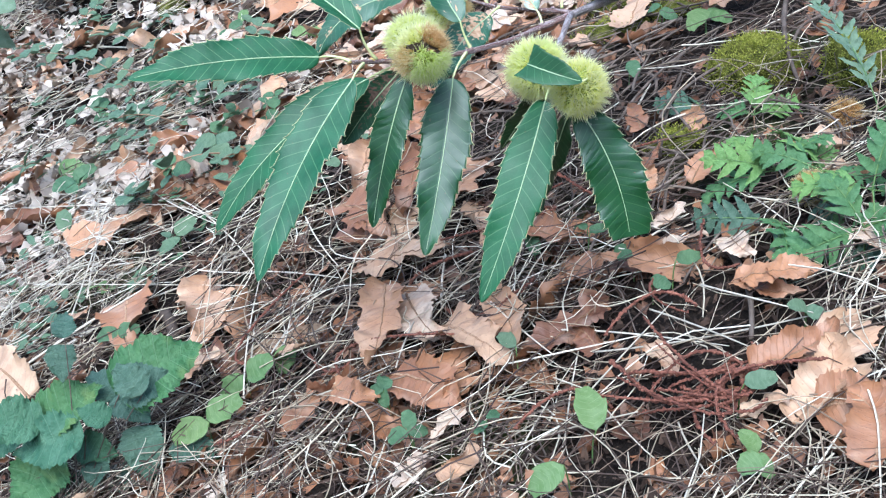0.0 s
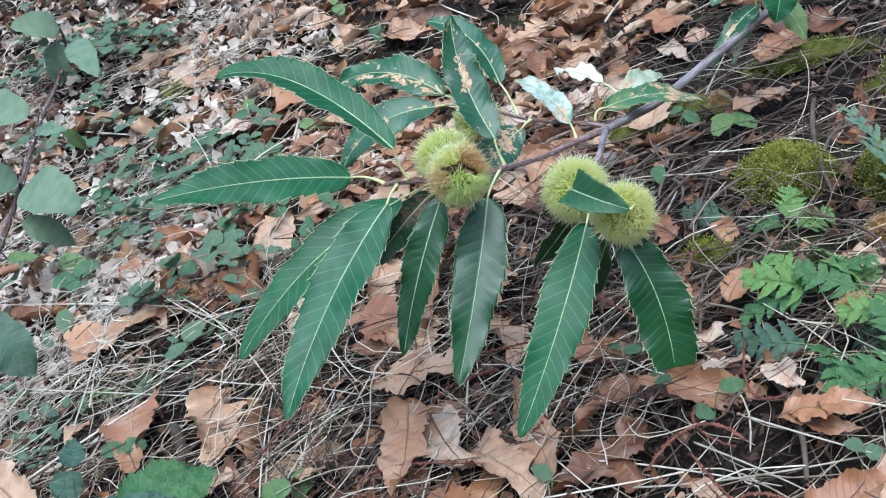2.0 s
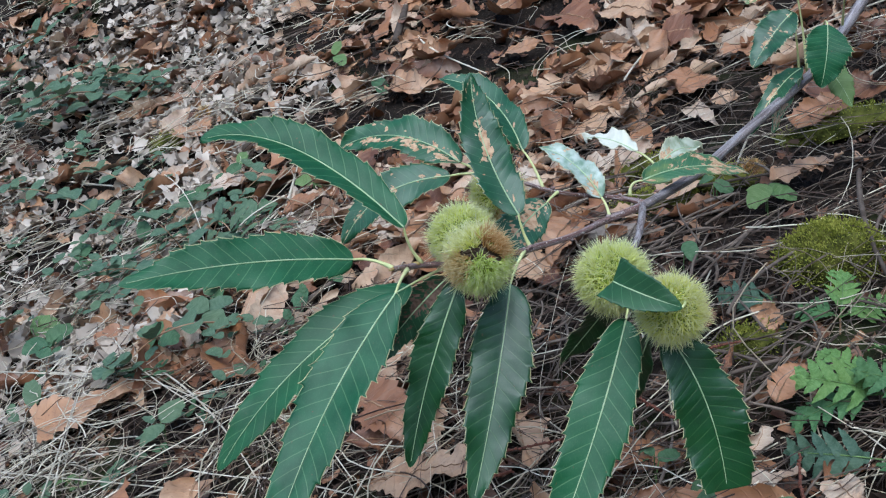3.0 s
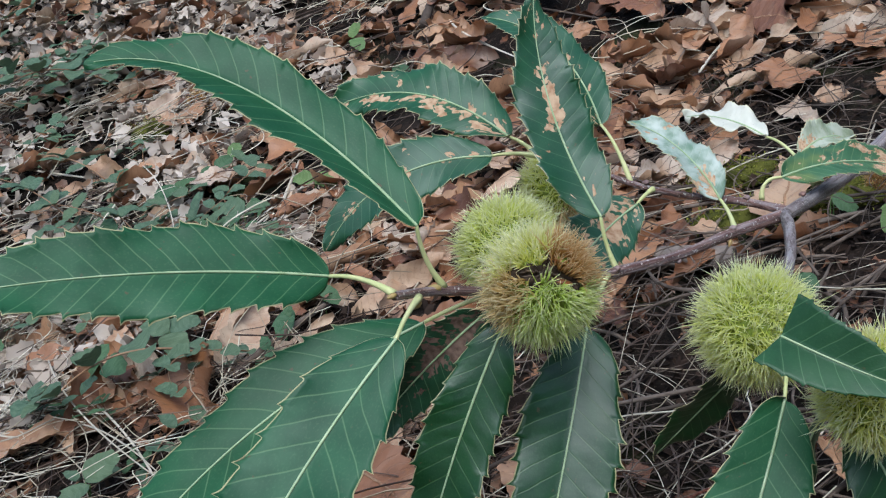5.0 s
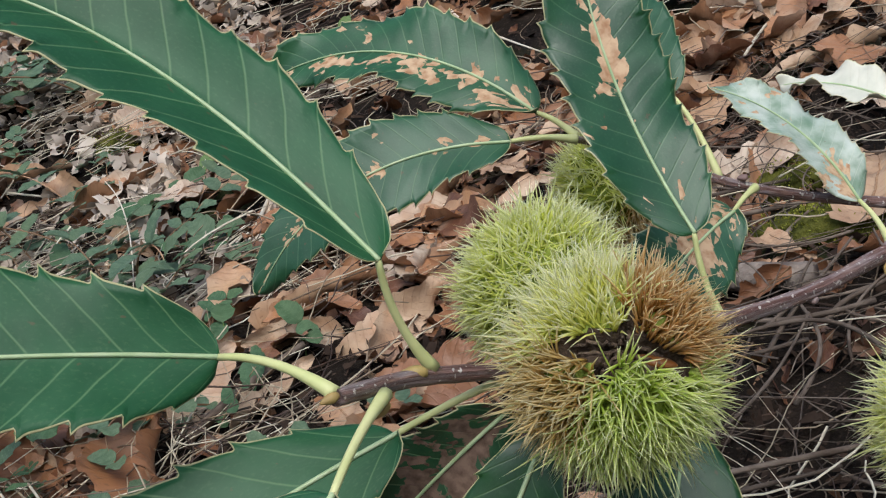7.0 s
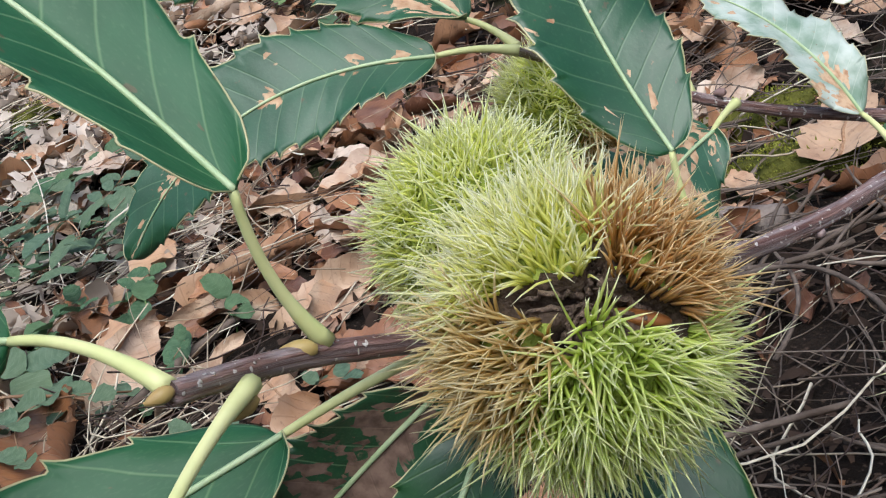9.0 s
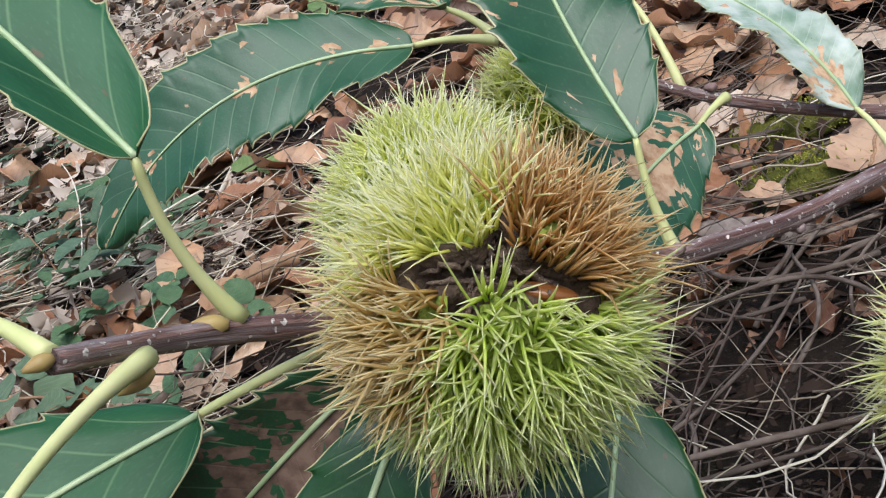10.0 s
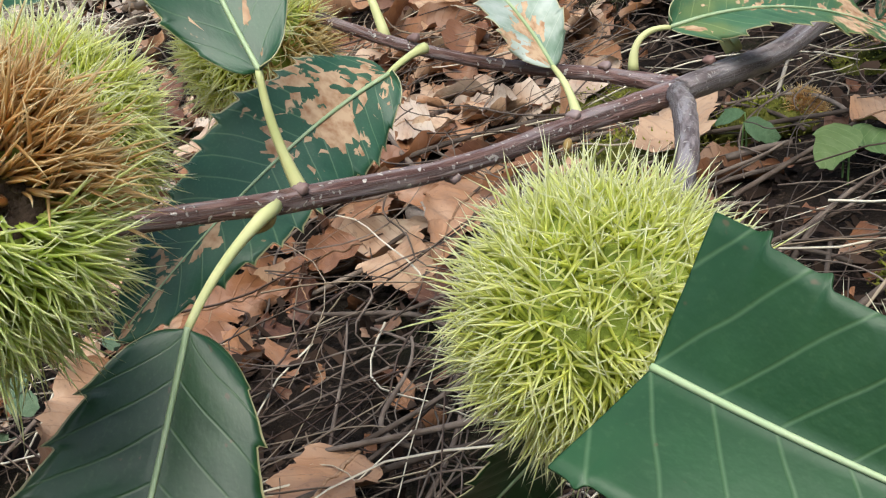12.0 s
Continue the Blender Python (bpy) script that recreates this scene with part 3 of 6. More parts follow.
DARK = "deep green toothed chestnut leaf hanging down"
leaf((-0.094, 1.196, 0.882), (-0.276, 1.130, 0.892), (0, 0, 0.007), (0.0, -0.78, 0.62), 0.0535, (-0.060, 1.172, 0.8785), (0, 0, 0.006), GREEN, seed=3, fold=0.16)
leaf((-0.049, 1.198, 0.906), (-0.2165, 1.222, 0.990), (-0.007, 0.023, 0.027), (0.241, -0.66, 0.89), 0.0490, (-0.037, 1.211, 0.871), (-0.005, 0, -0.002), GREEN, seed=4, fold=0.40, roll=0.05)
leaf((-0.0575, 1.140, 0.866), (-0.160, 1.022, 0.707), (-0.008, -0.004, 0.006), (-0.30, -0.90, 0.28), 0.0560, (-0.0490, 1.1875, 0.8722), (-0.001, -0.004, 0.003), GREEN, seed=5, fold=0.14)
leaf((-0.049, 1.213, 0.851), (-0.217, 1.135, 0.725), (-0.010, -0.01, 0.016), (-0.45, -0.80, 0.32), 0.0520, (-0.006, 1.240, 0.8605), (0.0, 0.0, 0.003), GREEN, seed=6, fold=0.12)
leaf((-0.016, 1.226, 0.852), (-0.086, 1.222, 0.780), (0.0, 0.0, 0.004), (0.35, -0.85, 0.10), 0.0400, (0.002, 1.246, 0.8585), (0, 0, 0), GREEN_BLOTCHED, "chestnut leaf with a large dry brown patch", 7, fold=0.22)
leaf((-0.007, 1.205, 0.851), (-0.060, 1.170, 0.700), (-0.004, 0.0, 0.002), (-0.15, -0.95, 0.25), 0.0410, (0.008, 1.250, 0.8565), (0, -0.01, 0), GREEN_DARK, DARK, 8, fold=0.10)
leaf((0.040, 1.250, 0.835), (-0.008, 1.160, 0.666), (0.004, 0.0, 0.006), (0.05, -0.92, 0.38), 0.0590, (0.0567, 1.2945, 0.8526), (-0.003, -0.008, 0.003), GREEN_DARK, DARK, 9, fold=0.14)
leaf((0.134, 1.190, 0.813), (0.047, 1.100, 0.631), (0.004, -0.008, 0.004), (-0.10, -0.90, 0.42), 0.0560, (0.152, 1.250, 0.836), (0, 0, 0), GREEN, "glossy green toothed chestnut leaf hanging down", 10, fold=0.12)
leaf((0.160, 1.215, 0.795), (0.112, 1.200, 0.684), (0.0, 0.0, 0.0), (0.75, -0.65, 0.10), 0.0400, (0.156, 1.245, 0.835), (0, 0, 0), GREEN_DARK, DARK, 11, fold=0.10)
leaf((0.168, 1.180, 0.800), (0.209, 1.150, 0.668), (0.008, 0.0, 0.006), (0.12, -0.95, 0.30), 0.0600, (0.158, 1.240, 0.832), (0.004, 0, 0), GREEN_DARK, DARK, 12, fold=0.08, outline=blunt)
leaf((0.149, 1.262, 0.826), (0.085, 1.30, 0.735), (0.0, 0.0, 0.0), (0.5, -0.8, 0.1), 0.040, (0.156, 1.250, 0.836), (0, 0, 0), GREEN_DARK, DARK, 30, fold=0.10)
leaf((0.054, 1.303, 0.886), (0.019, 1.360, 1.016), (-0.010, 0.004, 0.0), (0.30, -0.92, 0.15), 0.0480, (0.063, 1.303, 0.8545), (-0.003, 0, 0.0), GREEN_WORN, "dark green chestnut leaf with dry brown spots standing up", 13, fold=0.12)
leaf((0.070, 1.450, 0.922), (-0.012, 1.500, 0.998), (0.010, 0.0, 0.016), (0.5, -0.75, 0.35), 0.0430, (0.088, 1.424, 0.884), (0.0, 0, 0.010), GREEN_SPECKLED, seed=14, fold=0.18)
leaf((0.004, 1.400, 0.922), (-0.122, 1.450, 0.938), (0.0, 0.004, 0.020), (0.05, -0.72, 0.68), 0.0500, (0.021, 1.396, 0.911), (0, 0, 0.003), GREEN_EATEN, "chestnut leaf eaten away along one side, tan and green", 15, fold=0.22, wave=0.004)
leaf((-0.008, 1.392, 0.911), (-0.120, 1.380, 0.852), (-0.012, 0.0, 0.016), (0.05, -0.76, 0.62), 0.0460, (0.021, 1.394, 0.910), (0, 0, 0.003), GREEN_SPECKLED, seed=16, fold=0.14)
# The gloss on this leaf is put into its pale base colour.
leaf((0.1455, 1.406, 0.8745), (0.088, 1.450, 0.924), (0.004, 0.0, 0.008), (0.25, -0.62, 0.72), 0.0340, (0.1485, 1.373, 0.8605), (0.002, 0, 0.002), PALE_LEAF, "chestnut leaf with its gloss painted pale and a dry tan tip", 17, fold=0.22)
leaf((0.088, 1.395, 0.875), (0.012, 1.300, 0.816), (0.0, 0.01, 0.006), (0.10, -0.92, 0.38), 0.0470, (0.101, 1.411, 0.882), (0, 0, 0.002), GREEN_HOLED, "green chestnut leaf with holes and dry tan patches", 18, fold=0.10)
leaf((0.190, 1.420, 0.886), (0.322, 1.500, 0.868), (0.0, 0.0, 0.012), (0.05, -0.60, 0.78), 0.0360, (0.177, 1.420, 0.871), (-0.008, 0, 0.008), YELLOW_LEAF, "chestnut leaf turning yellow and brown at its tip", 19, fold=0.20)
leaf((0.195, 1.484, 0.905), (0.146, 1.545, 0.914), (0.0, 0.0, 0.006), (0.1, -0.60, 0.75), 0.0300, (0.222, 1.450, 0.874), (0.0, 0, 0.014), WHITE_LEAF, "curled dry chestnut leaf showing its whitish underside", 20, fold=0.20, curl=0.25, wave=0.004, tooth=0.08)
leaf((0.225, 1.50, 0.889), (0.285, 1.56, 0.886), (0.0, 0.0, 0.010), (0.2, -0.5, 0.8), 0.030, (0.226, 1.455, 0.875), (0.0, 0, 0.008), PALE_LEAF, "small pale chestnut leaf beside the limb", 21, fold=0.3, curl=0.5)
# a torn leaf in front of the pair of burrs, its broken end towards the open burr
leaf((0.1170, 1.139, 0.863), (0.166, 1.108, 0.847), (0.0, -0.006, 0.0), (-0.10, -0.88, 0.48), 0.0430, None, (0, 0, 0), GREEN_PLAIN, "torn half of a green chestnut leaf", 22, rib_size=0.0006, start=0.50, teeth=16, tooth=0.07, fold=0.45, wave=0.001, veins=14)
part("petiole", tube(bezier(here([(0.166, 1.108, 0.847), (0.185, 1.15, 0.842), (0.168, 1.215, 0.838)]), 12), [0.0011, 0.0016], 8), PETIOLE, branch)
# leaves further up the limb
leaf((0.455, 1.790, 1.020), (0.395, 1.760, 0.955), (0.0, 0.0, 0.006), (-0.35, -0.8, 0.4), 0.050, (0.475, 1.82, 0.924), (0, 0, 0.03), GREEN_WORN, "grey-green chestnut leaf on the limb", 23, fold=0.25)
leaf((0.505, 1.800, 1.000), (0.490, 1.780, 0.920), (0.0, -0.01, 0.0), (0.1, -0.95, 0.3), 0.062, (0.525, 1.895, 0.938), (0, 0, 0.05), GREEN, "broad green chestnut leaf hanging from the limb", 24, fold=0.10, outline=ovate)
leaf((0.470, 1.800, 0.945), (0.385, 1.735, 0.872), (0.0, 0.0, 0.012), (-0.3, -0.8, 0.45), 0.030, (0.480, 1.825, 0.924), (0, 0, 0.0), GREEN_WORN, "narrow green chestnut leaf on the limb", 25, fold=0.2)
leaf((0.472, 1.806, 0.938), (0.430, 1.790, 0.862), (-0.006, 0.0, 0.0), (-0.5, -0.8, 0.2), 0.022, (0.480, 1.825, 0.924), (0, 0, 0.0), YELLOW_LEAF, "narrow yellowing chestnut leaf on the limb", 26, fold=0.2)
leaf((0.510, 1.865, 0.945), (0.545, 1.815, 0.885), (0.0, -0.006, 0.01), (0.2, -0.85, 0.4), 0.048, (0.520, 1.885, 0.935), (0, 0, 0.0), HERB_LIGHT, "bright yellow-green young leaf on the limb", 27, fold=0.1)
leaf((0.575, 1.930, 1.040), (0.72, 1.84, 1.005), (0.0, 0.0, 0.02), (0.1, -0.85, 0.5), 0.060, (0.60, 2.02, 0.976), (0, 0, 0.03), GREEN, "broad green chestnut leaf on the limb", 28, fold=0.12)
leaf((0.470, 1.84, 1.055), (0.395, 1.79, 1.035), (0.0, 0.0, 0.012), (-0.2, -0.8, 0.5), 0.050, (0.50, 1.87, 0.932), (0.0, 0, 0.05), YELLOW_LEAF, "chestnut leaf turning yellow on the limb", 29, fold=0.2)


def spines(directions, core, reach, spread, seed, per=10, thick=0.00044, lean=None, calm=None):
    """Tufts of sharp spines: each direction carries a tuft, tilted its own way, whose spines fan out from one point of the husk and bend a little."""
    rng = np.random.default_rng(seed)
    axis = np.asarray(directions, float)
    tilt = rng.normal(0, 0.24, axis.shape)
    if calm is not None:
        tilt = tilt * calm[:, None]
    axis = axis + tilt
    if lean is not None:
        axis = axis + lean
    axis /= np.linalg.norm(axis, axis=1)[:, None]
    d = np.repeat(np.asarray(directions), per, axis=0)
    n = len(d)
    fan = rng.normal(0, 1, (n, 3))
    fan -= (fan * d).sum(1)[:, None] * d
    wide = spread * rng.uniform(0.12, 1.0, (n, 1))
    if calm is not None:
        wide = wide * np.repeat(calm, per, axis=0)[:, None]
    way = np.repeat(axis, per, axis=0) + fan * wide
    way /= np.linalg.norm(way, axis=1)[:, None]
    root = d * core * 0.97 + fan * 0.0007
    size = reach * np.where(rng.random(n) < 0.16, rng.uniform(1.0, 1.30, n), rng.uniform(0.50, 1.0, n)) * np.repeat(rng.uniform(0.85, 1.12, len(axis)), per)
    if calm is not None:
        size = size * np.repeat(0.42 + 0.58 * calm, per)
    sag = rng.normal(0, 0.13, (n, 3)) + fan * 0.07
    side = np.cross(way, rng.normal(0, 1, (n, 3)))
    side /= np.linalg.norm(side, axis=1)[:, None]
    other = np.cross(way, side)
    w = thick * rng.uniform(0.70, 1.20, n)
    rings = []
    for k, f in ((0.0, 1.0), (0.4, 0.85), (0.75, 0.5)):
        centre = root + way * (size * k)[:, None] + sag * (size * k * k)[:, None]
        for a in (0, 2.094, 4.189):
            rings.append(centre + (side * math.cos(a) + other * math.sin(a)) * (w * f)[:, None])
    tip = root + way * size[:, None] + sag * size[:, None]
    verts = np.stack(rings + [tip], axis=1)
    faces = []
    for i in range(n):
        b = i * 10
        for j in range(3):
            k = (j + 1) % 3
            faces.append((b + j, b + k, b + 3 + k, b + 3 + j))
            faces.append((b + 3 + j, b + 3 + k, b + 6 + k, b + 6 + j))
            faces.append((b + 6 + j, b + 6 + k, b + 9))
    uv = np.tile(np.array([(0, 0), (0, .3), (0, .6), (.4, 0), (.4, .3), (.4, .6), (.75, 0), (.75, .3), (.75, .6), (1, 0)]), (n, 1))
    return verts.reshape(-1, 3), faces, uv


def scatter_sphere(count, seed):
    """Even but not regular directions all round."""
    rng = np.random.default_rng(seed)
    i = np.arange(count) + 0.5
    z = 1 - 2 * i / count
    a = i * 2.39996
    d = np.stack([np.sqrt(1 - z * z) * np.cos(a), np.sqrt(1 - z * z) * np.sin(a), z], axis=1)
    d += rng.normal(0, 0.035, d.shape)
    return d / np.linalg.norm(d, axis=1)[:, None]


def burr(at, radius, seed, material=SPINE_GREEN, count=430, label="round closed chestnut burr with dense yellow-green spines", second=None, husk_material=None):
    core = radius * 0.66
    ball = dome(core, core, core, 18, 26, 0.05, seed, -math.pi / 2)
    ob = part("burr", ball, husk_material or HUSK, branch, label, at=Vector(at) - Vector(HUB))
    d = scatter_sphere(count, seed)
    if second is None:
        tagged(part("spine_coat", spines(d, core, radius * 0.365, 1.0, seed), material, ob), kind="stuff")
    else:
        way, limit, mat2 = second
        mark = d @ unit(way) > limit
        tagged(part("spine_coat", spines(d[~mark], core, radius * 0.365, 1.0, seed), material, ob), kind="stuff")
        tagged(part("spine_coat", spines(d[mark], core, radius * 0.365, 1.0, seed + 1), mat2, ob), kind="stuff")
    return ob


burr((0.131, 1.240, 0.8365), 0.0392, 41, SPINE_GREEN, 420)
burr((0.166, 1.150, 0.832), 0.0350, 42, SPINE_YELLOW, 340, "round chestnut burr with pale yellow-green spines")
burr((-0.001, 1.298, 0.870), 0.0370, 43, SPINE_GREEN, 380)
burr((0.0400, 1.434, 0.882), 0.0345, 44, SPINE_GREEN, 320, "chestnut burr with olive green spines", ((0.75, -0.2, -0.6), 0.45, SPINE_TAN))


def open_burr(at, radius, seed):
    """The burr that has split into four valves: two green, two brown, with a dark cleft between them and a nut inside."""
    core = radius * 0.70
    out = unit((0.02, -0.957, 0.29))
    right = unit(np.cross((0, 0, 1), out))
    up = np.cross(out, right)
    middle = np.array((0.03, 0.27))
    clefts = [np.array(c) for c in (((-0.66, 0.26), (-0.35, 0.29), (-0.1, 0.27), (0.03, 0.27)), ((0.03, 0.27), (0.07, 0.42), (0.12, 0.58)),
                                    ((0.03, 0.27), (0.25, 0.20), (0.5, 0.10), (0.70, -0.04)), ((0.03, 0.27), (-0.14, 0.15), (-0.22, 0.0), (-0.27, -0.12)))]
    widths = (0.095, 0.075, 0.112, 0.052)

    def gap(ab):
        """How far points of the opening's face lie from the clefts, and the way out of them."""
        best = np.full(len(ab), 9.0)
        push = np.zeros((len(ab), 2))
        for line, w in zip(clefts, widths):
            for p, q in zip(line[:-1], line[1:]):
                k = np.clip(((ab - p) @ (q - p)) / ((q - p) @ (q - p)), 0, 1)
                away = ab - (p + k[:, None] * (q - p))
                dist = np.linalg.norm(away, axis=1)
                mark = dist / w < best
                best[mark] = (dist / w)[mark]
                push[mark] = (away / (dist[:, None] + 1e-6))[mark]
        return best, push

    verts, faces, uv = dome(core, core, core, 44, 72, 0.04, seed, -math.pi / 2)
    n = verts / np.linalg.norm(verts, axis=1)[:, None]
    ab = np.stack([n @ right, n @ up], axis=1)
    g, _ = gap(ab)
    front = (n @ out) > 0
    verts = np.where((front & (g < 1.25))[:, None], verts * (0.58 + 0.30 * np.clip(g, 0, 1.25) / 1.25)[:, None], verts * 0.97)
    # Faces in and beside the clefts take the husk colour darkened for shade.
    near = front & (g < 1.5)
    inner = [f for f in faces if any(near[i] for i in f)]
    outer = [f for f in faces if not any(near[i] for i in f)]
    ob = part("burr", (verts, inner, uv), HUSK_CLEFT_SHADE, branch, "open chestnut burr split into green and brown spiny valves", at=Vector(at) - Vector(HUB))
    part("husk", (verts, outer, uv), HUSK, ob, "green husk under the spines")
    d = scatter_sphere(520, seed)
    ab = np.stack([d @ right, d @ up], axis=1)
    g, push = gap(ab)
    front = (d @ out) > 0
    use = ~(front & (g < 1.0))
    d, ab, g, push, front = d[use], ab[use], g[use], push[use], front[use]
    # spines beside the clefts lean away from them
    soft = np.where(front, np.clip(1.9 - g, 0, 1), 0)[:, None]
    calm = np.where(front, np.clip((g - 0.85) / 1.5, 0.10, 1), 1.0)
    lean = (push[:, :1] * right + push[:, 1:] * up) * soft * 0.55
    ang = np.degrees(np.arctan2(ab[:, 1] - middle[1], ab[:, 0] - middle[0])) % 360
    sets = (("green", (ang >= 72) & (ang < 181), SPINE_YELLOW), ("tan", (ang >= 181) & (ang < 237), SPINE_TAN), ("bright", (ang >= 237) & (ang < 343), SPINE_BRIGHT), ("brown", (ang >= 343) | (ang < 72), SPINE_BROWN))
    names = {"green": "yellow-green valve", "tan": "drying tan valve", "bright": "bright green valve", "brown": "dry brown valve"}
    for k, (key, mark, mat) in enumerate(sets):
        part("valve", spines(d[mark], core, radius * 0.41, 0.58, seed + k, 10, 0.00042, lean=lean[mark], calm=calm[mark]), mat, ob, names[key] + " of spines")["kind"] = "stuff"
    # the torn rims of the husk along both sides of each cleft
    lip_rng = np.random.default_rng(seed)
    for line, w in zip(clefts, widths):
        pts = smooth_line(np.c_[line, np.zeros(len(line))], 16)[:, :2]
        go = np.gradient(pts, axis=0)
        across = np.stack([-go[:, 1], go[:, 0]], axis=1) / np.linalg.norm(go, axis=1)[:, None]
        for way in (-1, 1):
            q = pts + across * way * w * np.linspace(0.85, 0.45, 16)[:, None] * lip_rng.uniform(0.75, 1.15, (16, 1))
            deep = np.sqrt(np.clip(1 - (q ** 2).sum(1), 0.05, 1))
            rim = (right * q[:, :1] + up * q[:, 1:] + out * deep[:, None]) * core * lip_rng.uniform(0.78, 0.90, (16, 1))
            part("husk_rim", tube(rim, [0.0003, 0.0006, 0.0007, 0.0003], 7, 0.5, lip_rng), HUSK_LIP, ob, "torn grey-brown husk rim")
    shell = dome(core * 0.27, core * 0.12, core * 0.07, 12, 20, 0.02, seed, -math.pi / 2)
    nut = part("nut", shell, NUT, ob, "shiny brown nut inside the cleft", at=Vector((right * 0.40 + up * 0.05 + out * 0.69) * core))
    nut.rotation_euler = (0, radians(14), 0)
    return ob


open_burr((0.0120, 1.195, 0.8745), 0.0316, 51)


# ---- moss cushions ----
def moss(x, y, rx, ry, rz, turn, seed, strands=900, label="yellow-green moss cushion over a stone"):
    ob = thing("moss_cushion", on(x, y, -0.010), label, "moss", "moss cushions")
    ob.rotation_euler = (radians(-12), radians(-14), radians(turn))
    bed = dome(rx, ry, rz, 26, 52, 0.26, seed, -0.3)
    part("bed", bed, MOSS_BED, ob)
    rng = np.random.default_rng(seed)
    v = bed[0]
    pick = v[rng.integers(0, len(v), strands)] * rng.uniform(0.97, 1.03, (strands, 1)) + rng.normal(0, 0.004, (strands, 3))
    n = pick / np.array((rx * rx, ry * ry, rz * rz))
    n /= np.linalg.norm(n, axis=1)[:, None]
    way = n + rng.normal(0, 0.55, n.shape)
    way /= np.linalg.norm(way, axis=1)[:, None]
    size = rng.uniform(0.002, 0.0065, strands)
    side = np.cross(way, rng.normal(0, 1, n.shape))
    side /= np.linalg.norm(side, axis=1)[:, None]
    w = 0.0010
    a = pick + side * w
    b = pick - side * w
    c = pick + way * (size * 0.55)[:, None] + np.cross(way, side) * w * 1.4
    e = pick + way * size[:, None]
    verts = np.stack([a, b, c, e], axis=1).reshape(-1, 3)
    faces = [f for i in range(strands) for f in ((4 * i, 4 * i + 1, 4 * i + 2), (4 * i, 4 * i + 2, 4 * i + 3), (4 * i + 1, 4 * i + 3, 4 * i + 2))]
    tagged(part("moss_fuzz", mesh_of("moss_fuzz", verts, faces, smooth=False), MOSS, ob), kind="stuff")


moss(0.474, 1.665, 0.070, 0.052, 0.062, -35, 1, 11000)
moss(0.590, 1.570, 0.046, 0.050, 0.056, -20, 2, 6000)
moss(0.300, 2.00, 0.085, 0.050, 0.030, -30, 3, 1400, "low green moss patch among dry twigs")
moss(0.415, 1.98, 0.055, 0.040, 0.028, -30, 4, 1100, "low green moss patch among dry twigs")
moss(-0.667, 2.99, 0.060, 0.050, 0.035, 10, 5, 900, "low green moss patch among dry twigs")
moss(0.62, 2.04, 0.12, 0.06, 0.035, -20, 6, 1500, "low green moss patch among dry twigs")
moss(0.33, 1.555, 0.045, 0.040, 0.022, 10, 7, 900, "low green moss patch among dry twigs")
moss(0.317, 2.131, 0.070, 0.045, 0.028, 0, 9, 1200, "low green moss patch among dry twigs")
moss(0.74, 1.85, 0.10, 0.07, 0.04, 10, 8, 1300, "low green moss patch among dry twigs")


# ---- ferns ----
FERN_FACE = unit((-0.12, -0.74, 0.66))


def tongue(z):
    """A lobe broad at its foot that narrows to a point from half its length."""
    return np.clip((1.0 - 0.18 * np.clip(z, 0, 1)) * np.clip(1 - np.clip((z - 0.40) / 0.60, 0, 1) ** 1.7, 0, 1), 0.03, 1)


def frond(length, width, pairs, material, droop, turn, seed, parent):
    """A divided fern leaf: a narrow blade along the stalk, cut into long tongue-shaped lobes that shorten towards the tip. It turns its face to the light from the open side."""
    rng = np.random.default_rng(seed)
    face = unit(FERN_FACE + rng.normal(0, 0.34, 3))
    right = unit(np.cross((0, 0.2, 1), face))
    upward = np.cross(face, right)
    a = radians(turn)
    go = right * math.cos(a) + upward * math.sin(a)
    line = bezier([np.zeros(3), go * length * 0.35 + face * length * 0.10, go * length * 0.7 + face * length * 0.12 - np.array((0, 0, droop * length * 0.5)), go * length - np.array((0, 0, droop * length))], 26)
    start = 0.20
    gap = length * (1 - start) / pairs
    shapes = [blade(line[4:], face, gap * 0.78, 20, 4, 3, 0.0, 0.1, 0.0002, 0.0006, lambda z: np.clip(1.0 - 0.6 * z, 0.05, 1), seed)[0]]
    for i in range(pairs):
        s = start + (1 - start) * (i + 0.35) / pairs
        k = min(int(s * 25), 24)
        p, t = line[k], unit(line[k + 1] - line[k])
        side = unit(np.cross(t, face))
        up = np.cross(side, t)
        full = width * 0.5 * (math.sin(math.pi * (0.26 + 0.66 * s)) ** 0.7)
        for way in (-1, 1):
            d = unit(side * way + t * rng.uniform(0.40, 0.75) + up * rng.uniform(-0.15, 0.25))
            reach = full * rng.uniform(0.92, 1.25)
            q = p + t * (rng.uniform(-0.001, 0.001) + (0.12 * gap if way > 0 else 0))
            shapes.append(blade([q, q + d * reach * 0.5 + up * 0.002, q + d * reach + t * reach * 0.10 - up * 0.004 * rng.uniform(0, 2)], up, gap * 0.80, 16, 4, 3, 0.12, 0.20, 0.0003, 0.0010, tongue, seed * 50 + i * 2 + way, veins=5)[0])
    q, d = line[-5], unit(line[-1] - line[-5])
    shapes.append(blade([q, q + d * width * 0.2, q + d * width * 0.36], face, gap * 0.8, 12, 4, 3, 0.2, 0.1, 0.0003, 0.001, tongue, seed)[0])
    ob = part("frond", join(shapes), material, parent)
    part("stalk", tube(line + face * 0.0009, [0.0010, 0.0007, 0.0003], 5), STEM_GREEN, ob)
    return ob


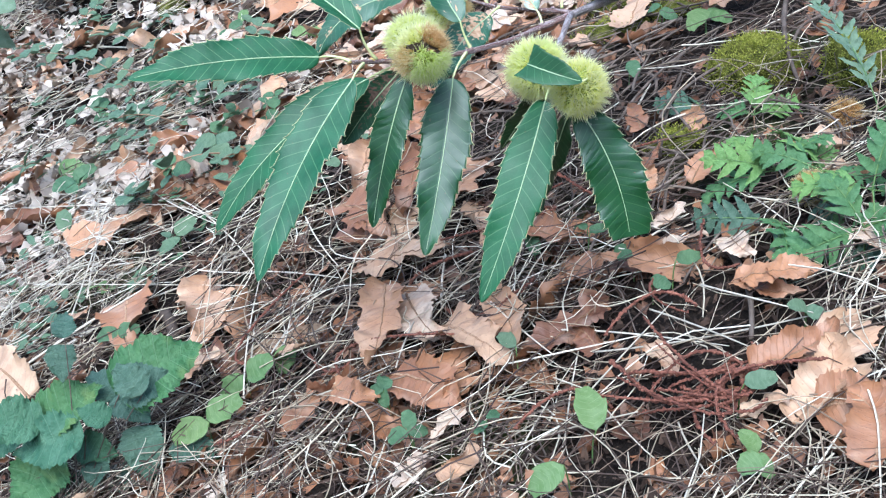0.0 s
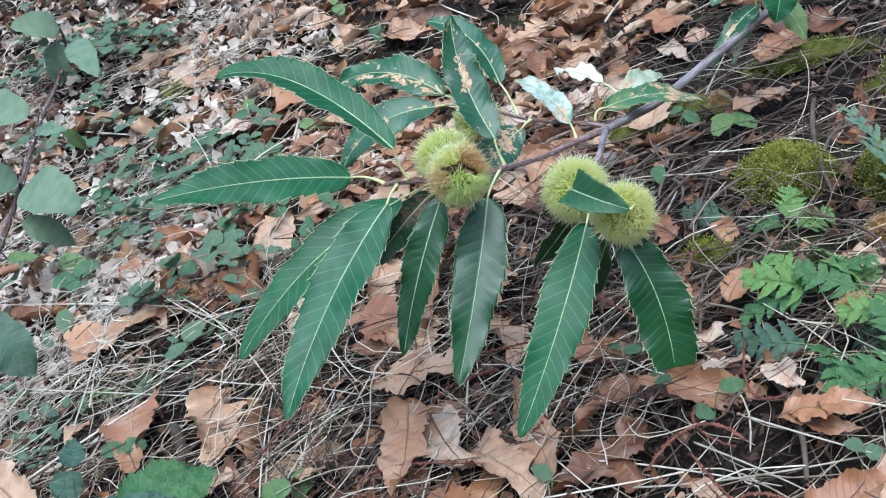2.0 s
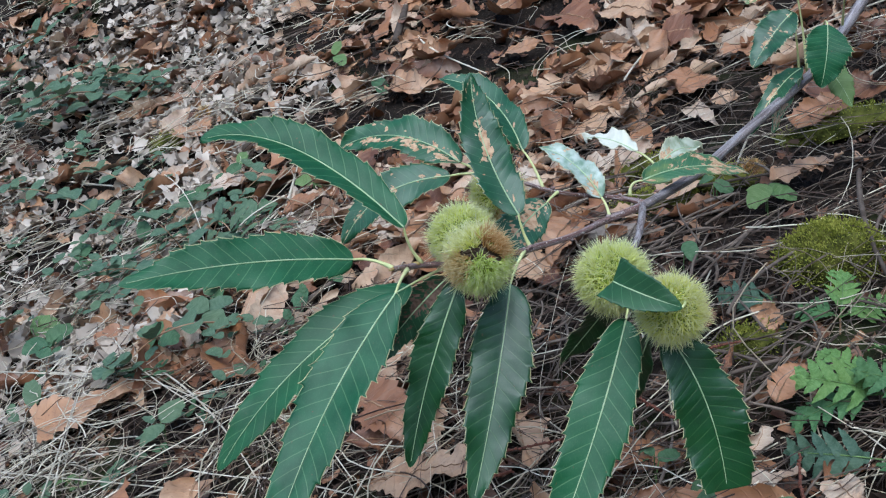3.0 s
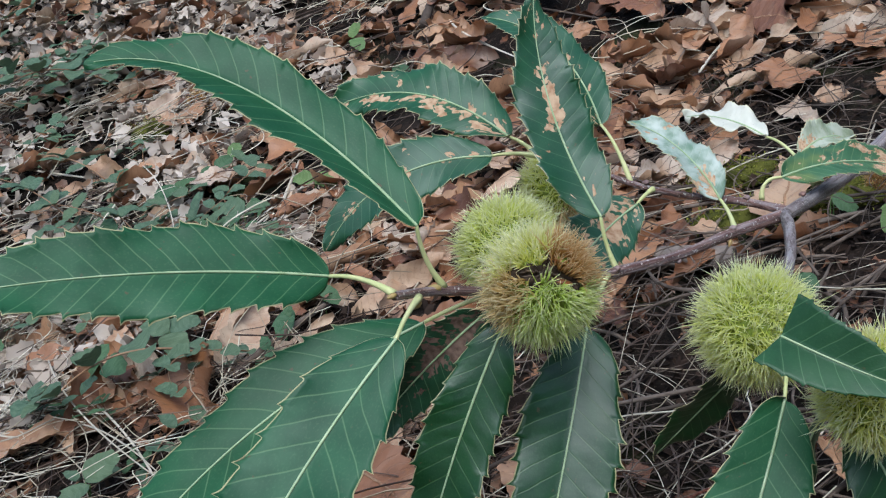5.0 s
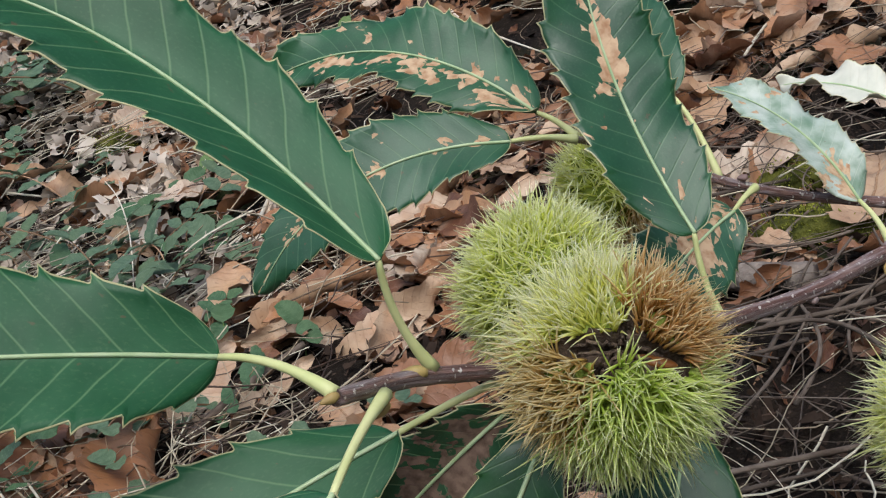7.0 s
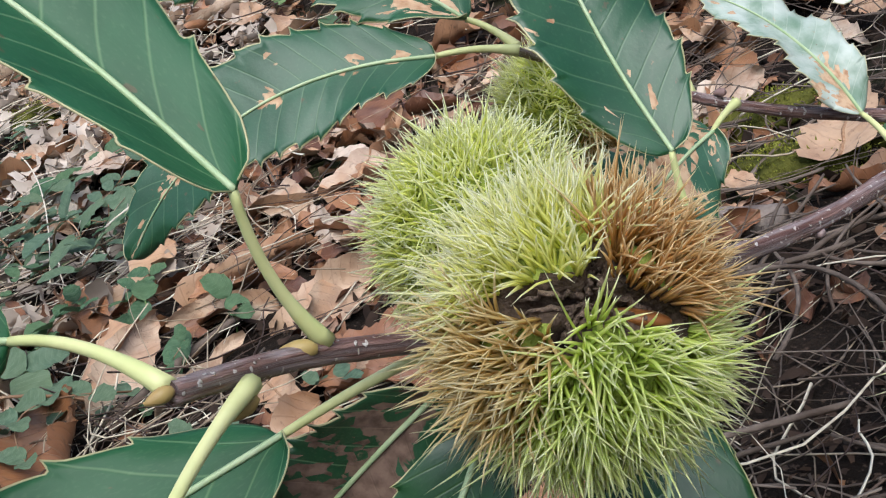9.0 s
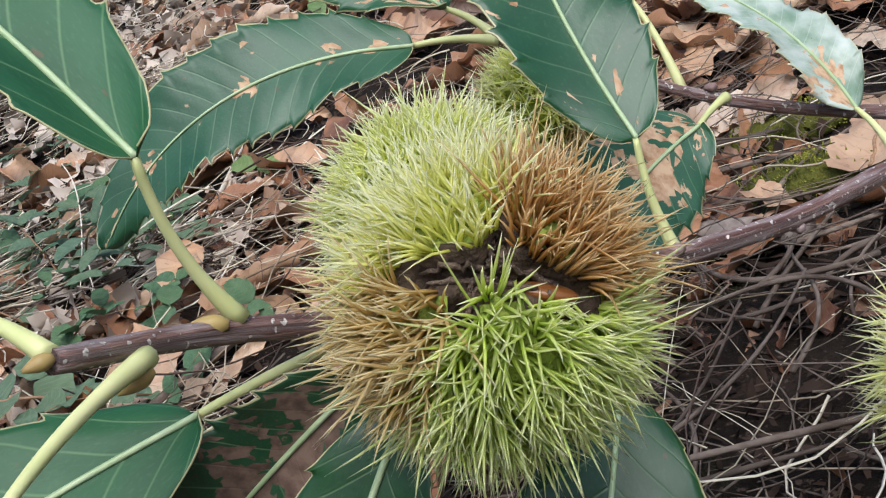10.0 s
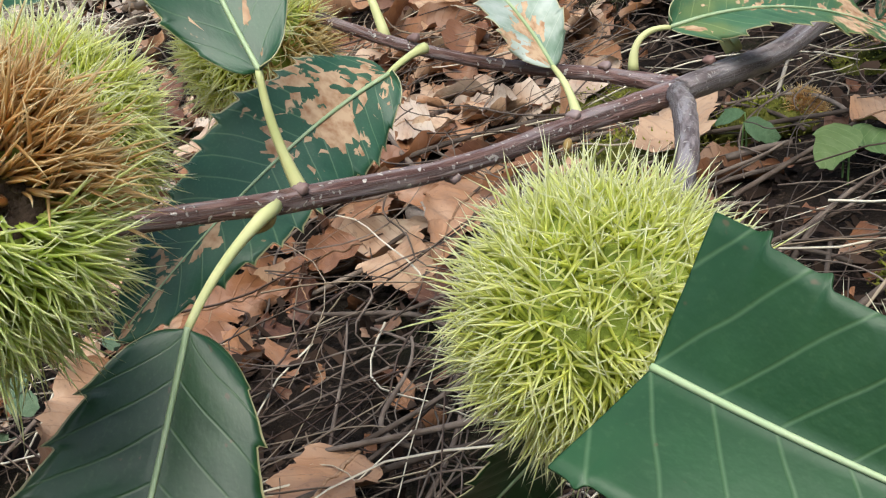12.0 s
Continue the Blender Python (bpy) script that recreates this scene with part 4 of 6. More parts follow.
def fern(x, y, up, label, *rows):
    ob = thing("fern", on(x, y), label, "fern", "ferns on the bank")
    for i, (length, width, pairs, material, droop, turn) in enumerate(rows):
        f = frond(length, width, pairs, material, droop, turn, i + int(x * 100) + int(y * 1000), ob)
        f.location = (0, 0, up)
    part("stem", tube(bezier([(0, 0, -0.005), (0.002, 0.004, up * 0.5), (0, 0, up)], 6), [0.0013, 0.0011], 5), RIB_DEAD, ob)
    return ob


fern(0.415, 1.349, 0.034, "spreading green fern with lobed fronds among dead leaves",
     (0.092, 0.053, 5, FERN_LIGHT, 0.1, 158), (0.083, 0.046, 5, FERN_LIGHT, 0.1, 120), (0.092, 0.051, 5, FERN, 0.12, 200), (0.078, 0.051, 5, FERN, 0.12, 60), (0.074, 0.046, 5, FERN_LIGHT, 0.1, 20))
fern(0.455, 1.303, 0.043, "spreading green fern with lobed fronds among dead leaves",
     (0.097, 0.060, 5, FERN_LIGHT, 0.1, 62), (0.087, 0.051, 5, FERN, 0.1, 150), (0.087, 0.051, 5, FERN_GREY, 0.12, 275), (0.083, 0.046, 5, FERN, 0.1, 330))
fern(0.490, 1.235, 0.044, "spreading green fern with lobed fronds among dead leaves",
     (0.097, 0.060, 5, FERN, 0.1, 80), (0.087, 0.051, 5, FERN_LIGHT, 0.1, 165), (0.087, 0.051, 5, FERN, 0.12, 265), (0.083, 0.046, 5, FERN, 0.1, 330))
fern(0.387, 1.259, 0.029, "grey-green fern with lobed fronds lying over dead leaves",
     (0.106, 0.064, 5, FERN, 0.1, 203), (0.092, 0.057, 5, FERN_GREY, 0.1, 172), (0.101, 0.057, 5, FERN_GREY, 0.12, 262))
fern(0.427, 1.219, 0.029, "grey-green fern with lobed fronds lying over dead leaves",
     (0.092, 0.057, 5, FERN_GREY, 0.1, 225), (0.092, 0.057, 5, FERN_GREY, 0.12, 285), (0.083, 0.052, 5, FERN, 0.1, 345))
fern(0.467, 1.193, 0.029, "grey-green fern with lobed fronds lying over dead leaves",
     (0.092, 0.057, 5, FERN, 0.1, 190), (0.092, 0.057, 5, FERN_GREY, 0.12, 265), (0.083, 0.052, 5, FERN, 0.1, 20), (0.078, 0.052, 5, FERN, 0.1, 110))
fern(0.429, 1.516, 0.020, "small bright fern sprig beside the moss",
     (0.064, 0.048, 5, FERN_LIGHT, 0.08, 75), (0.055, 0.046, 5, FERN, 0.08, 160), (0.064, 0.046, 5, FERN_LIGHT, 0.1, 20))
fern(0.373, 1.590, 0.019, "grey-green lobed fern sprig among dry twigs",
     (0.075, 0.046, 5, FERN_GREY, 0.08, 165), (0.07, 0.046, 5, FERN_GREY, 0.1, 35), (0.06, 0.046, 5, FERN_GREY, 0.1, 250))
fern(0.562, 1.425, 0.019, "tall grey-green fern with narrow leaflets",
     (0.185, 0.085, 11, SAPLING, -0.03, 82), (0.13, 0.055, 11, SAPLING, 0.1, 35), (0.11, 0.05, 9, FERN, 0.12, 330))


# ---- herbs: leaf pairs on thin stems ----
def simple_leaf(size, wide, seed, fold=0.18, teeth=0, tooth=0.0, arch=0.12, rows=14, cols=6, outline=ovate, wave=0.02, quilt=0.012):
    line = [(0, 0, 0), (size * 0.5, 0, size * arch), (size, 0, -size * arch * 0.4)]
    return blade(line, (0, 0, 1), size * wide, rows, cols, max(teeth, 1), tooth, fold, size * quilt, size * wave, outline, seed, veins=7)[0]


HERB_MESH = {}
for key, material in (("d", HERB), ("g", HERB_BLUE), ("l", HERB_LIGHT)):
    HERB_MESH[key] = []
    for i in range(3):
        me = mesh_of("leaf", *simple_leaf(1.0, 0.66 + 0.1 * i, 60 + i))
        me.materials.append(material)
        HERB_MESH[key].append(me)


def leaf_at(mesh, parent, at, turn, rise, size, roll=0.0):
    ob = part("leaf", mesh, None, parent)
    ob.matrix_basis = Matrix.Translation(at) @ pose(0, 0, 0, 0, 0, turn) @ pose(0, 0, 0, roll, -rise, 0) @ Matrix.Scale(size, 4)
    return ob


def facing(at, turn, size, face):
    """The pose of a leaf that turns its face one way; turn: its direction within that plane, 90 is up."""
    face = Vector(face).normalized()
    right = Vector((0, 0, 1)).cross(face).normalized()
    along = right * math.cos(radians(turn)) + face.cross(right) * math.sin(radians(turn))
    return Matrix.Translation(at) @ Matrix((along, face.cross(along), face)).transposed().to_4x4() @ Matrix.Scale(size, 4)


def place_seedling(x, y, size, count, key):
    """A low herb with one to three ovate leaves."""
    rng = np.random.default_rng(int(abs(x) * 1e4) + int(y * 1e4))
    words = {"d": "small dark green herb with smooth oval leaves", "g": "small grey-green herb with oval leaves", "l": "small light green herb with broad oval leaves"}
    ob = thing("herb_seedling", on(x, y, 0.0), words[key], "herb", "herb seedlings")
    tall = rng.uniform(0.034, 0.048)
    turn = rng.uniform(0, 360)
    for i in range(count):
        a = turn + i * (360 / max(count, 2)) + rng.uniform(-25, 25)
        k = 1.08 if count == 1 else 0.78
        top = Vector((rng.uniform(-0.006, 0.006), rng.uniform(-0.012, 0.0), tall))
        face = (rng.normal(0, 0.25), -0.62 + rng.normal(0, 0.2), 0.75)
        leaf = part("leaf", HERB_MESH[key][i % 3], None, ob)
        leaf.matrix_basis = facing(top, a, size * k, face)
        part("stem", tube(bezier([(0, 0, -0.01), (0, 0, tall * 0.6), tuple(top)], 6), [0.0009, 0.0007], 5), STEM_GREEN, ob)


for row in ((0.141, 1.008, 0.045, 1, 'l'), (0.115, 0.968, 0.039, 1, 'l'), (0.281, 0.992, 0.029, 1, 'g'), (-0.209, 1.356, 0.038, 1, 'l'), (-0.258, 1.312, 0.058, 2, 'l'), (-0.296, 1.237, 0.063, 2, 'l'), (0.079, 1.169, 0.025, 1, 'g'), (-0.069, 1.175, 0.029, 3, 'd'), (-0.042, 1.109, 0.031, 3, 'd'), (0.227, 1.279, 0.02, 1, 'd'), (0.263, 1.225, 0.026, 1, 'd'), (0.239, 1.217, 0.023, 1, 'd'),):
    place_seedling(*row)
for row in ((0.372, 1.084, 0.03, 2, 'g'), (0.281, 0.909, 0.032, 3, 'l'), (0.181, 1.346, 0.025, 1, 'd'), (0.118, 1.397, 0.029, 1, 'd'), (0.035, 1.08, 0.024, 2, 'd'), (-0.773, 2.207, 0.059, 1, 'l'), (0.435, 1.836, 0.045, 1, 'l'), (0.373, 1.9, 0.029, 1, 'd'), (-0.666, 1.915, 0.063, 2, 'g'), (-0.429, 1.734, 0.055, 2, 'g'), (-0.475, 1.501, 0.042, 2, 'd'), (-0.263, 3.057, 0.056, 2, 'l'),):
    place_seedling(*row)
for row in ((-0.458, 2.675, 0.037, 1, 'l'), (-0.16, 2.872, 0.053, 1, 'd'), (-0.478, 2.637, 0.049, 2, 'd'), (-0.529, 2.57, 0.06, 2, 'd'), (-0.252, 1.985, 0.041, 1, 'd'), (-0.48, 1.97, 0.056, 3, 'd'), (-0.384, 2.389, 0.055, 3, 'g'), (-0.617, 2.461, 0.058, 2, 'd'), (-0.276, 2.447, 0.051, 2, 'l'), (0.382, 1.914, 0.024, 1, 'd'), (0.436, 1.849, 0.042, 1, 'l'), (-0.304, 2.077, 0.043, 2, 'd'),):
    place_seedling(*row)
for row in ((-0.213, 2.033, 0.042, 2, 'd'), (-0.412, 2.015, 0.057, 3, 'g'), (-0.76, 2.462, 0.066, 2, 'd'), (-0.717, 2.12, 0.063, 2, 'd'), (0.184, 1.364, 0.022, 1, 'd'), (0.224, 1.298, 0.018, 1, 'd'), (0.298, 1.758, 0.032, 1, 'd'),):
    place_seedling(*row)


def creeper(key, pairs, size, seed):
    """A trailing herb: a thin wiry stem with pairs of small oval leaves."""
    rng = np.random.default_rng(seed)
    ob = thing("trailing_herb", (0, 0, 0), "trailing herb with pairs of small grey-green oval leaves", "herb", "trailing herbs on the bank")
    length = size * pairs * 0.95
    line = bezier([(0, 0, 0), (length * 0.35, rng.normal(0, 0.02), 0.05), (length * 0.7, rng.normal(0, 0.03), 0.06), (length, rng.normal(0, 0.03), 0.045)], 24)
    part("stem", tube(line, [0.0011, 0.0006], 5), RIB_DEAD, ob)
    for i in range(pairs):
        p = line[int(3 + 20 * i / max(pairs - 1, 1))]
        for way in (-1, 1):
            leaf_at(HERB_MESH[key][(i + seed) % 3], ob, Vector(p), way * rng.uniform(60, 95), rng.uniform(-5, 35), size * rng.uniform(0.7, 1.1), rng.uniform(-15, 15))
    return ob


CREEPERS = [creeper("g", 4, 0.030, 1), creeper("d", 3, 0.032, 2), creeper("g", 5, 0.026, 3), creeper("d", 4, 0.028, 4), creeper("l", 3, 0.026, 5)]
rng = np.random.default_rng(77)
spots = []
for k in range(56):
    y = rng.uniform(1.58, 2.60)
    x = -0.20 - (y - 1.5) * 0.16 - abs(rng.normal(0, 0.26)) - 0.10 * rng.random()
    spots.append((x, y))
for k in range(30):
    y = rng.uniform(2.5, 3.7)
    spots.append((-0.40 - (y - 1.5) * 0.16 - abs(rng.normal(0, 0.35)), y))
for k in range(7):
    spots.append((rng.uniform(-0.45, -0.14), rng.uniform(1.75, 2.3)))
for k in range(9):
    spots.append((-1.15 + rng.normal(0, 0.16), 3.45 + rng.normal(0, 0.20)))
for i, (x, y) in enumerate(spots):
    pick = CREEPERS[int(rng.choice(5, p=(0.42, 0.03, 0.36, 0.03, 0.16) if y > 2.4 else (0.34, 0.14, 0.30, 0.10, 0.12)))]
    m = lie(x, y, rng.uniform(0, 360), (rng.uniform(-15, 15), rng.uniform(-10, 10)), 0.004, rng.uniform(0.75, 1.3) * (1.25 if y > 3.1 else 0.64 if y < 1.95 else 1.0))
    if i < 5:
        CREEPERS[i].matrix_basis = m
    else:
        copy_thing(pick, m)


# ---- a low bramble with broad toothed leaves ----
bramble = thing("bramble", on(-0.462, 1.190), "low bramble with broad wrinkled green leaves", "bramble")
BRAMBLE_MESH = []
for i, material in enumerate((BRAMBLE, BRAMBLE_BLUE, BRAMBLE_FRESH)):
    me = mesh_of("leaf", *simple_leaf(1.0, 0.78, 80 + i, 0.24, 13, 0.17, 0.16, 64, 14, outline=heart, wave=0.05, quilt=0.022))
    me.materials.append(material)
    BRAMBLE_MESH.append(me)
for dx, dy, dz, turn, size, kind in ((-0.025, 0.018, 0.116, 37, 0.088, 2), (0.035, -0.005, 0.112, -166, 0.088, 0), (-0.015, 0.008, 0.126, 165, 0.078, 0), (0.069, 0.038, 0.139, 28, 0.114, 2), (0.075, 0.029, 0.149, 1, 0.068, 1), (0.061, 0.049, 0.13, 126, 0.054, 1), (0.062, 0.049, 0.134, -49, 0.054, 1), (0.009, 0.035, 0.078, -13, 0.054, 0), (0.085, 0.041, 0.094, -87, 0.068, 1), (0.12, 0.038, 0.069, -29, 0.061, 1), (0.041, 0.049, 0.035, -34, 0.062, 1), (0.055, 0.031, 0.009, -8, 0.09, 0), (-0.016, 0.033, 0.07, -129, 0.09, 2), (-0.057, 0.039, 0.097, -157, 0.058, 0), (0.012, 0.046, 0.207, -93, 0.046, 1), (0.035, 0.002, 0.233, 77, 0.035, 1), (0.012, 0.042, 0.002, 153, 0.065, 0), (0.068, -0.003, 0.127, 146, 0.042, 0), (0.037, 0.03, 0.071, -95, 0.048, 1), (0.118, 0.026, 0.025, -23, 0.061, 1), (0.107, 0.007, 0.151, 120, 0.053, 1)):
    ob = part("leaf", BRAMBLE_MESH[kind], None, bramble)
    ob.matrix_basis = facing((dx, dy, dz), turn, size, (0.2 * math.sin(turn), -0.62 + 0.2 * math.cos(turn * 3), 0.72))
    part("stem", tube(bezier([(0, 0, -0.01), (dx * 0.4, dy * 0.4 + 0.03, max(dz, 0.03) * 0.5), (dx, dy + 0.004, dz - 0.002)], 10), [0.0011, 0.0006], 6), STICK, bramble)


# ---- a thin sapling close to the path ----
SAP = Vector((-0.34, 0.560, 0))
sapling = thing("sapling", on(SAP.x, SAP.y), "thin sapling with small soft grey-green leaves", "sapling")
base_z = height(SAP.x, SAP.y)
trunk = smooth_line([(0, 0, -0.02), (0.020, -0.005, 0.30), (0.162, -0.055, 0.997 - base_z), (0.170, -0.052, 1.011 - base_z), (0.179, -0.048, 1.026 - base_z), (0.188, -0.042, 1.045 - base_z), (0.197, -0.037, 1.066 - base_z), (0.206, -0.032, 1.081 - base_z), (0.210, -0.029, 1.094 - base_z)], 60)
part("stem", tube(trunk, [0.0026, 0.0021, 0.0013, 0.0010, 0.0006], 8), BARK, sapling)
SAP_MESH = {}
for base, tip, wide, kind in (
    ((-0.145, 0.519, 1.069), (-0.175, 0.532, 1.075), 0.41, 0),
    ((-0.130, 0.527, 1.100), (-0.144, 0.516, 1.103), 0.62, 1),
    ((-0.131, 0.526, 1.095), (-0.137, 0.534, 1.077), 0.44, 0),
    ((-0.126, 0.526, 1.094), (-0.114, 0.511, 1.083), 0.43, 1),
    ((-0.124, 0.526, 1.093), (-0.121, 0.538, 1.093), 0.39, 2),
    ((-0.143, 0.517, 1.063), (-0.128, 0.506, 1.065), 0.31, 1),
    ((-0.133, 0.517, 1.062), (-0.128, 0.528, 1.053), 0.38, 2),
    ((-0.149, 0.512, 1.044), (-0.126, 0.499, 1.037), 0.67, 0),
    ((-0.152, 0.509, 1.031), (-0.136, 0.518, 1.018), 0.43, 1),
    ((-0.152, 0.513, 1.045), (-0.168, 0.502, 1.054), 0.51, 0),
    ((-0.175, 0.500, 0.998), (-0.157, 0.505, 0.970), 0.55, 0),
    ((-0.159, 0.505, 1.018), (-0.143, 0.494, 1.021), 0.21, 2)):
    p, along = Vector(base) - sapling.location, Vector(tip) - Vector(base)
    size = along.length
    along.normalize()
    face = Vector((0.15, -0.80, 0.60))
    face = (face - along * face.dot(along)).normalized()
    me = mesh_of("leaf", *simple_leaf(size, wide * 1.1, 95 + len(SAP_MESH), 0.15, 12, 0.08, 0.14, 30, 8))
    me.materials.append((SAPLING, SAPLING, HERB_LIGHT)[kind])
    SAP_MESH[base] = me
    ob = part("leaf", me, None, sapling)
    ob.matrix_basis = Matrix.Translation(p) @ Matrix((along, face.cross(along), face)).transposed().to_4x4()
    root = min(trunk, key=lambda q: (Vector(q) - p).length)
    part("petiole", tube(bezier([root, (np.array(root) + np.array(p)) / 2 + (0, 0, 0.001), np.array(p)], 8), [0.0006, 0.0004], 5), BARK, sapling)


# ---- old catkins: rusty strings of dry knots ----
CATKIN_MESH = []
for i in range(4):
    rng = np.random.default_rng(200 + i)
    line = bezier([(0, 0, 0), (0.04, rng.normal(0, 0.045), 0.012), (0.085, rng.normal(0, 0.06), 0.008), (0.11, rng.normal(0, 0.07), 0.0)], 60)
    beads = [tube(line, [0.0020, 0.0014], 6)]
    for k in range(1, 59):
        b = dome(0.0026, 0.0026, 0.0022, 3, 6, 0.4, k, -1.4)
        beads.append((b[0] * rng.uniform(0.8, 1.15) + line[k] + rng.normal(0, 0.0009, 3), b[1], b[2]))
    me = mesh_of("catkin", *join(beads))
    me.materials.append(CATKIN)
    CATKIN_MESH.append(me)
rng = np.random.default_rng(12)
for i in range(36):
    ob = new("catkin", CATKIN_MESH[i % 4])
    tagged(ob, "rusty brown dry chestnut catkin lying on the litter", "catkin", "dry catkins")
    x, y, a = (0.288 + rng.normal(0, 0.018), 1.012 + rng.normal(0, 0.026), rng.normal(198, 28)) if i < 19 else ((rng.uniform(0.1, 0.4), rng.uniform(0.95, 1.5), rng.uniform(0, 360)) if i < 29 else (rng.uniform(-0.3, 0), rng.uniform(1.15, 1.4), rng.uniform(0, 360)))
    ob.matrix_basis = lie(x, y, a, (rng.uniform(-10, 10), rng.uniform(-14, 8)), 0.032, rng.uniform(0.55, 0.85))


# ---- fallen burrs ----
def fallen_burr(x, y, radius, material, label, seed, up):
    core = radius * 0.62
    ob = thing("fallen_burr", on(x, y, up), label, "burr", "fallen burrs")
    part("husk", dome(core, core, core, 12, 18, 0.06, seed, -math.pi / 2), HUSK_DRY, ob)
    tagged(part("spine_coat", spines(scatter_sphere(170, seed), core, radius * 0.46, 0.6, seed), material, ob), kind="stuff")


fallen_burr(0.529, 1.452, 0.026, SPINE_BROWN, "old brown chestnut burr lying beside moss", 61, 0.012)
fallen_burr(0.440, 1.300, 0.024, SPINE_TAN, "pale dry chestnut burr among fern fronds", 62, 0.03)
fallen_burr(-0.596, 3.04, 0.030, SPINE_BROWN, "old brown chestnut burr on the litter", 63, 0.015)
fallen_burr(0.445, 1.96, 0.022, SPINE_BROWN, "old brown chestnut burr on the litter", 64, 0.012)


# ---- stalks, sticks and a log ----
def place_stalk(kind, x0, y0, x1, y1, mm, lift=0.02):
    rng = np.random.default_rng(int((x0 + 5) * 1e4) + int(y1 * 1e3))
    a, b = on(x0, y0, lift), on(x1, y1, lift + rng.uniform(-0.006, 0.012))
    ln = (b - a).length
    origin = np.array(a)
    bow = np.array((rng.normal(0, 0.05), rng.normal(0, 0.05), rng.uniform(-0.015, 0.05))) * ln * (0.35 if kind == "l" else 1.0)
    line = bezier([np.zeros(3), (np.array(b) - origin) * 0.35 + bow, (np.array(b) - origin) * 0.7 + bow * 0.6, np.array(b) - origin], 22)
    r = mm / 1000
    if kind == "l":
        ob = part("log", tube(line, [r * 0.9, r, r * 1.05, r * 0.9], 16, 0.16, rng), LOG, None, at=a)
        tagged(ob, "weathered grey dead branch lying on the bank", "log")
    elif kind == "d":
        ob = part("dead_stick", tube(line, [r, r * 0.9, r * 0.65], 8, 0.22, rng), STICK, None, at=a)
        tagged(ob, "thin grey-brown dead stick lying on the litter", "stick", "dead sticks")
    else:
        ob = part("dry_stalk", tube(line, [r, r * 0.9, r * 0.5], 6, 0.1, rng), STRAW, None, at=a)
        tagged(ob, "pale dry grass stalk lying on the litter", "stalk", "dry stalks")


for row in (('p', -0.9, 2.177, -0.459, 1.884, 1.4), ('p', -0.657, 1.504, -0.46, 1.667, 3.6), ('p', -0.661, 1.568, -0.596, 1.647, 2.3), ('p', -0.258, 1.301, -0.268, 1.461, 1.5), ('p', -0.006, 1.343, 0.001, 1.46, 1.8), ('p', 0.022, 1.325, 0.285, 1.337, 1.0), ('d', 0.238, 1.863, 0.462, 1.86, 2.3), ('d', 0.269, 1.641, 0.448, 1.798, 2.2), ('d', 0.562, 1.833, 0.496, 1.546, 3.9), ('p', 0.271, 1.593, 0.321, 1.693, 2.1),):
    place_stalk(*row)
for row in (('d', 0.299, 1.498, 0.382, 1.732, 2.5), ('d', -0.31, 1.91, -0.21, 2.007, 5.5), ('p', 0.124, 1.206, 0.294, 1.08, 1.2), ('p', 0.161, 1.143, 0.451, 1.067, 1.2), ('p', 0.225, 0.996, 0.244, 0.902, 1.1), ('d', 0.09, 2.098, 0.296, 2.084, 2.6), ('p', -0.176, 1.41, -0.12, 1.539, 1.2), ('p', -0.513, 1.6, -0.327, 1.623, 1.7), ('d', -0.423, 1.556, -0.381, 1.428, 9.1), ('p', -0.366, 1.322, -0.247, 1.409, 1.1),):
    place_stalk(*row)
for row in (('p', -0.097, 1.045, -0.069, 1.155, 1.2), ('p', 0.058, 1.017, 0.143, 1.145, 0.9), ('p', 0.117, 1.03, 0.163, 1.204, 0.9), ('p', 0.188, 1.294, 0.304, 1.331, 1.4), ('p', 0.359, 1.39, 0.41, 1.226, 1.0), ('d', 0.33, 1.236, 0.312, 1.062, 3.8), ('p', 0.096, 1.05, 0.19, 1.018, 1.4), ('p', 0.026, 1.091, 0.119, 1.155, 0.9), ('p', -0.26, 1.227, -0.1, 1.113, 1.0), ('p', -0.713, 1.639, -0.646, 1.769, 1.4),):
    place_stalk(*row)
for row in (('p', -0.491, 1.94, -0.251, 1.505, 1.4), ('p', 0.11, 1.204, 0.067, 1.368, 1.0), ('d', 0.272, 1.204, 0.423, 1.342, 1.4), ('d', 0.334, 1.406, 0.426, 1.457, 1.5), ('d', 0.337, 1.03, 0.328, 0.94, 0.8), ('d', 0.302, 1.0, 0.241, 0.973, 0.8), ('p', -0.11, 1.337, -0.063, 1.211, 1.0), ('d', 0.071, 1.427, 0.192, 1.431, 1.9), ('p', -0.785, 3.381, -0.478, 2.896, 5.4), ('l', 0.111, 1.981, 0.261, 1.872, 13.0),):
    place_stalk(*row)
for row in (('p', 0.829, 2.419, 0.485, 2.372, 2.2), ('p', -0.331, 2.327, -0.324, 2.602, 3.2), ('d', 0.149, 2.071, 0.291, 2.023, 3.0), ('d', -0.122, 3.067, -0.093, 3.23, 10.1), ('d', 0.342, 1.969, 0.61, 1.848, 2.2), ('d', 0.344, 1.825, 0.521, 1.928, 2.2), ('d', 0.359, 1.892, 0.405, 1.874, 3.0), ('d', 0.134, 2.025, 0.089, 2.174, 2.8), ('p', -0.813, 3.433, -0.544, 3.007, 3.8), ('p', -0.302, 2.479, -0.369, 2.354, 2.8),):
    place_stalk(*row)
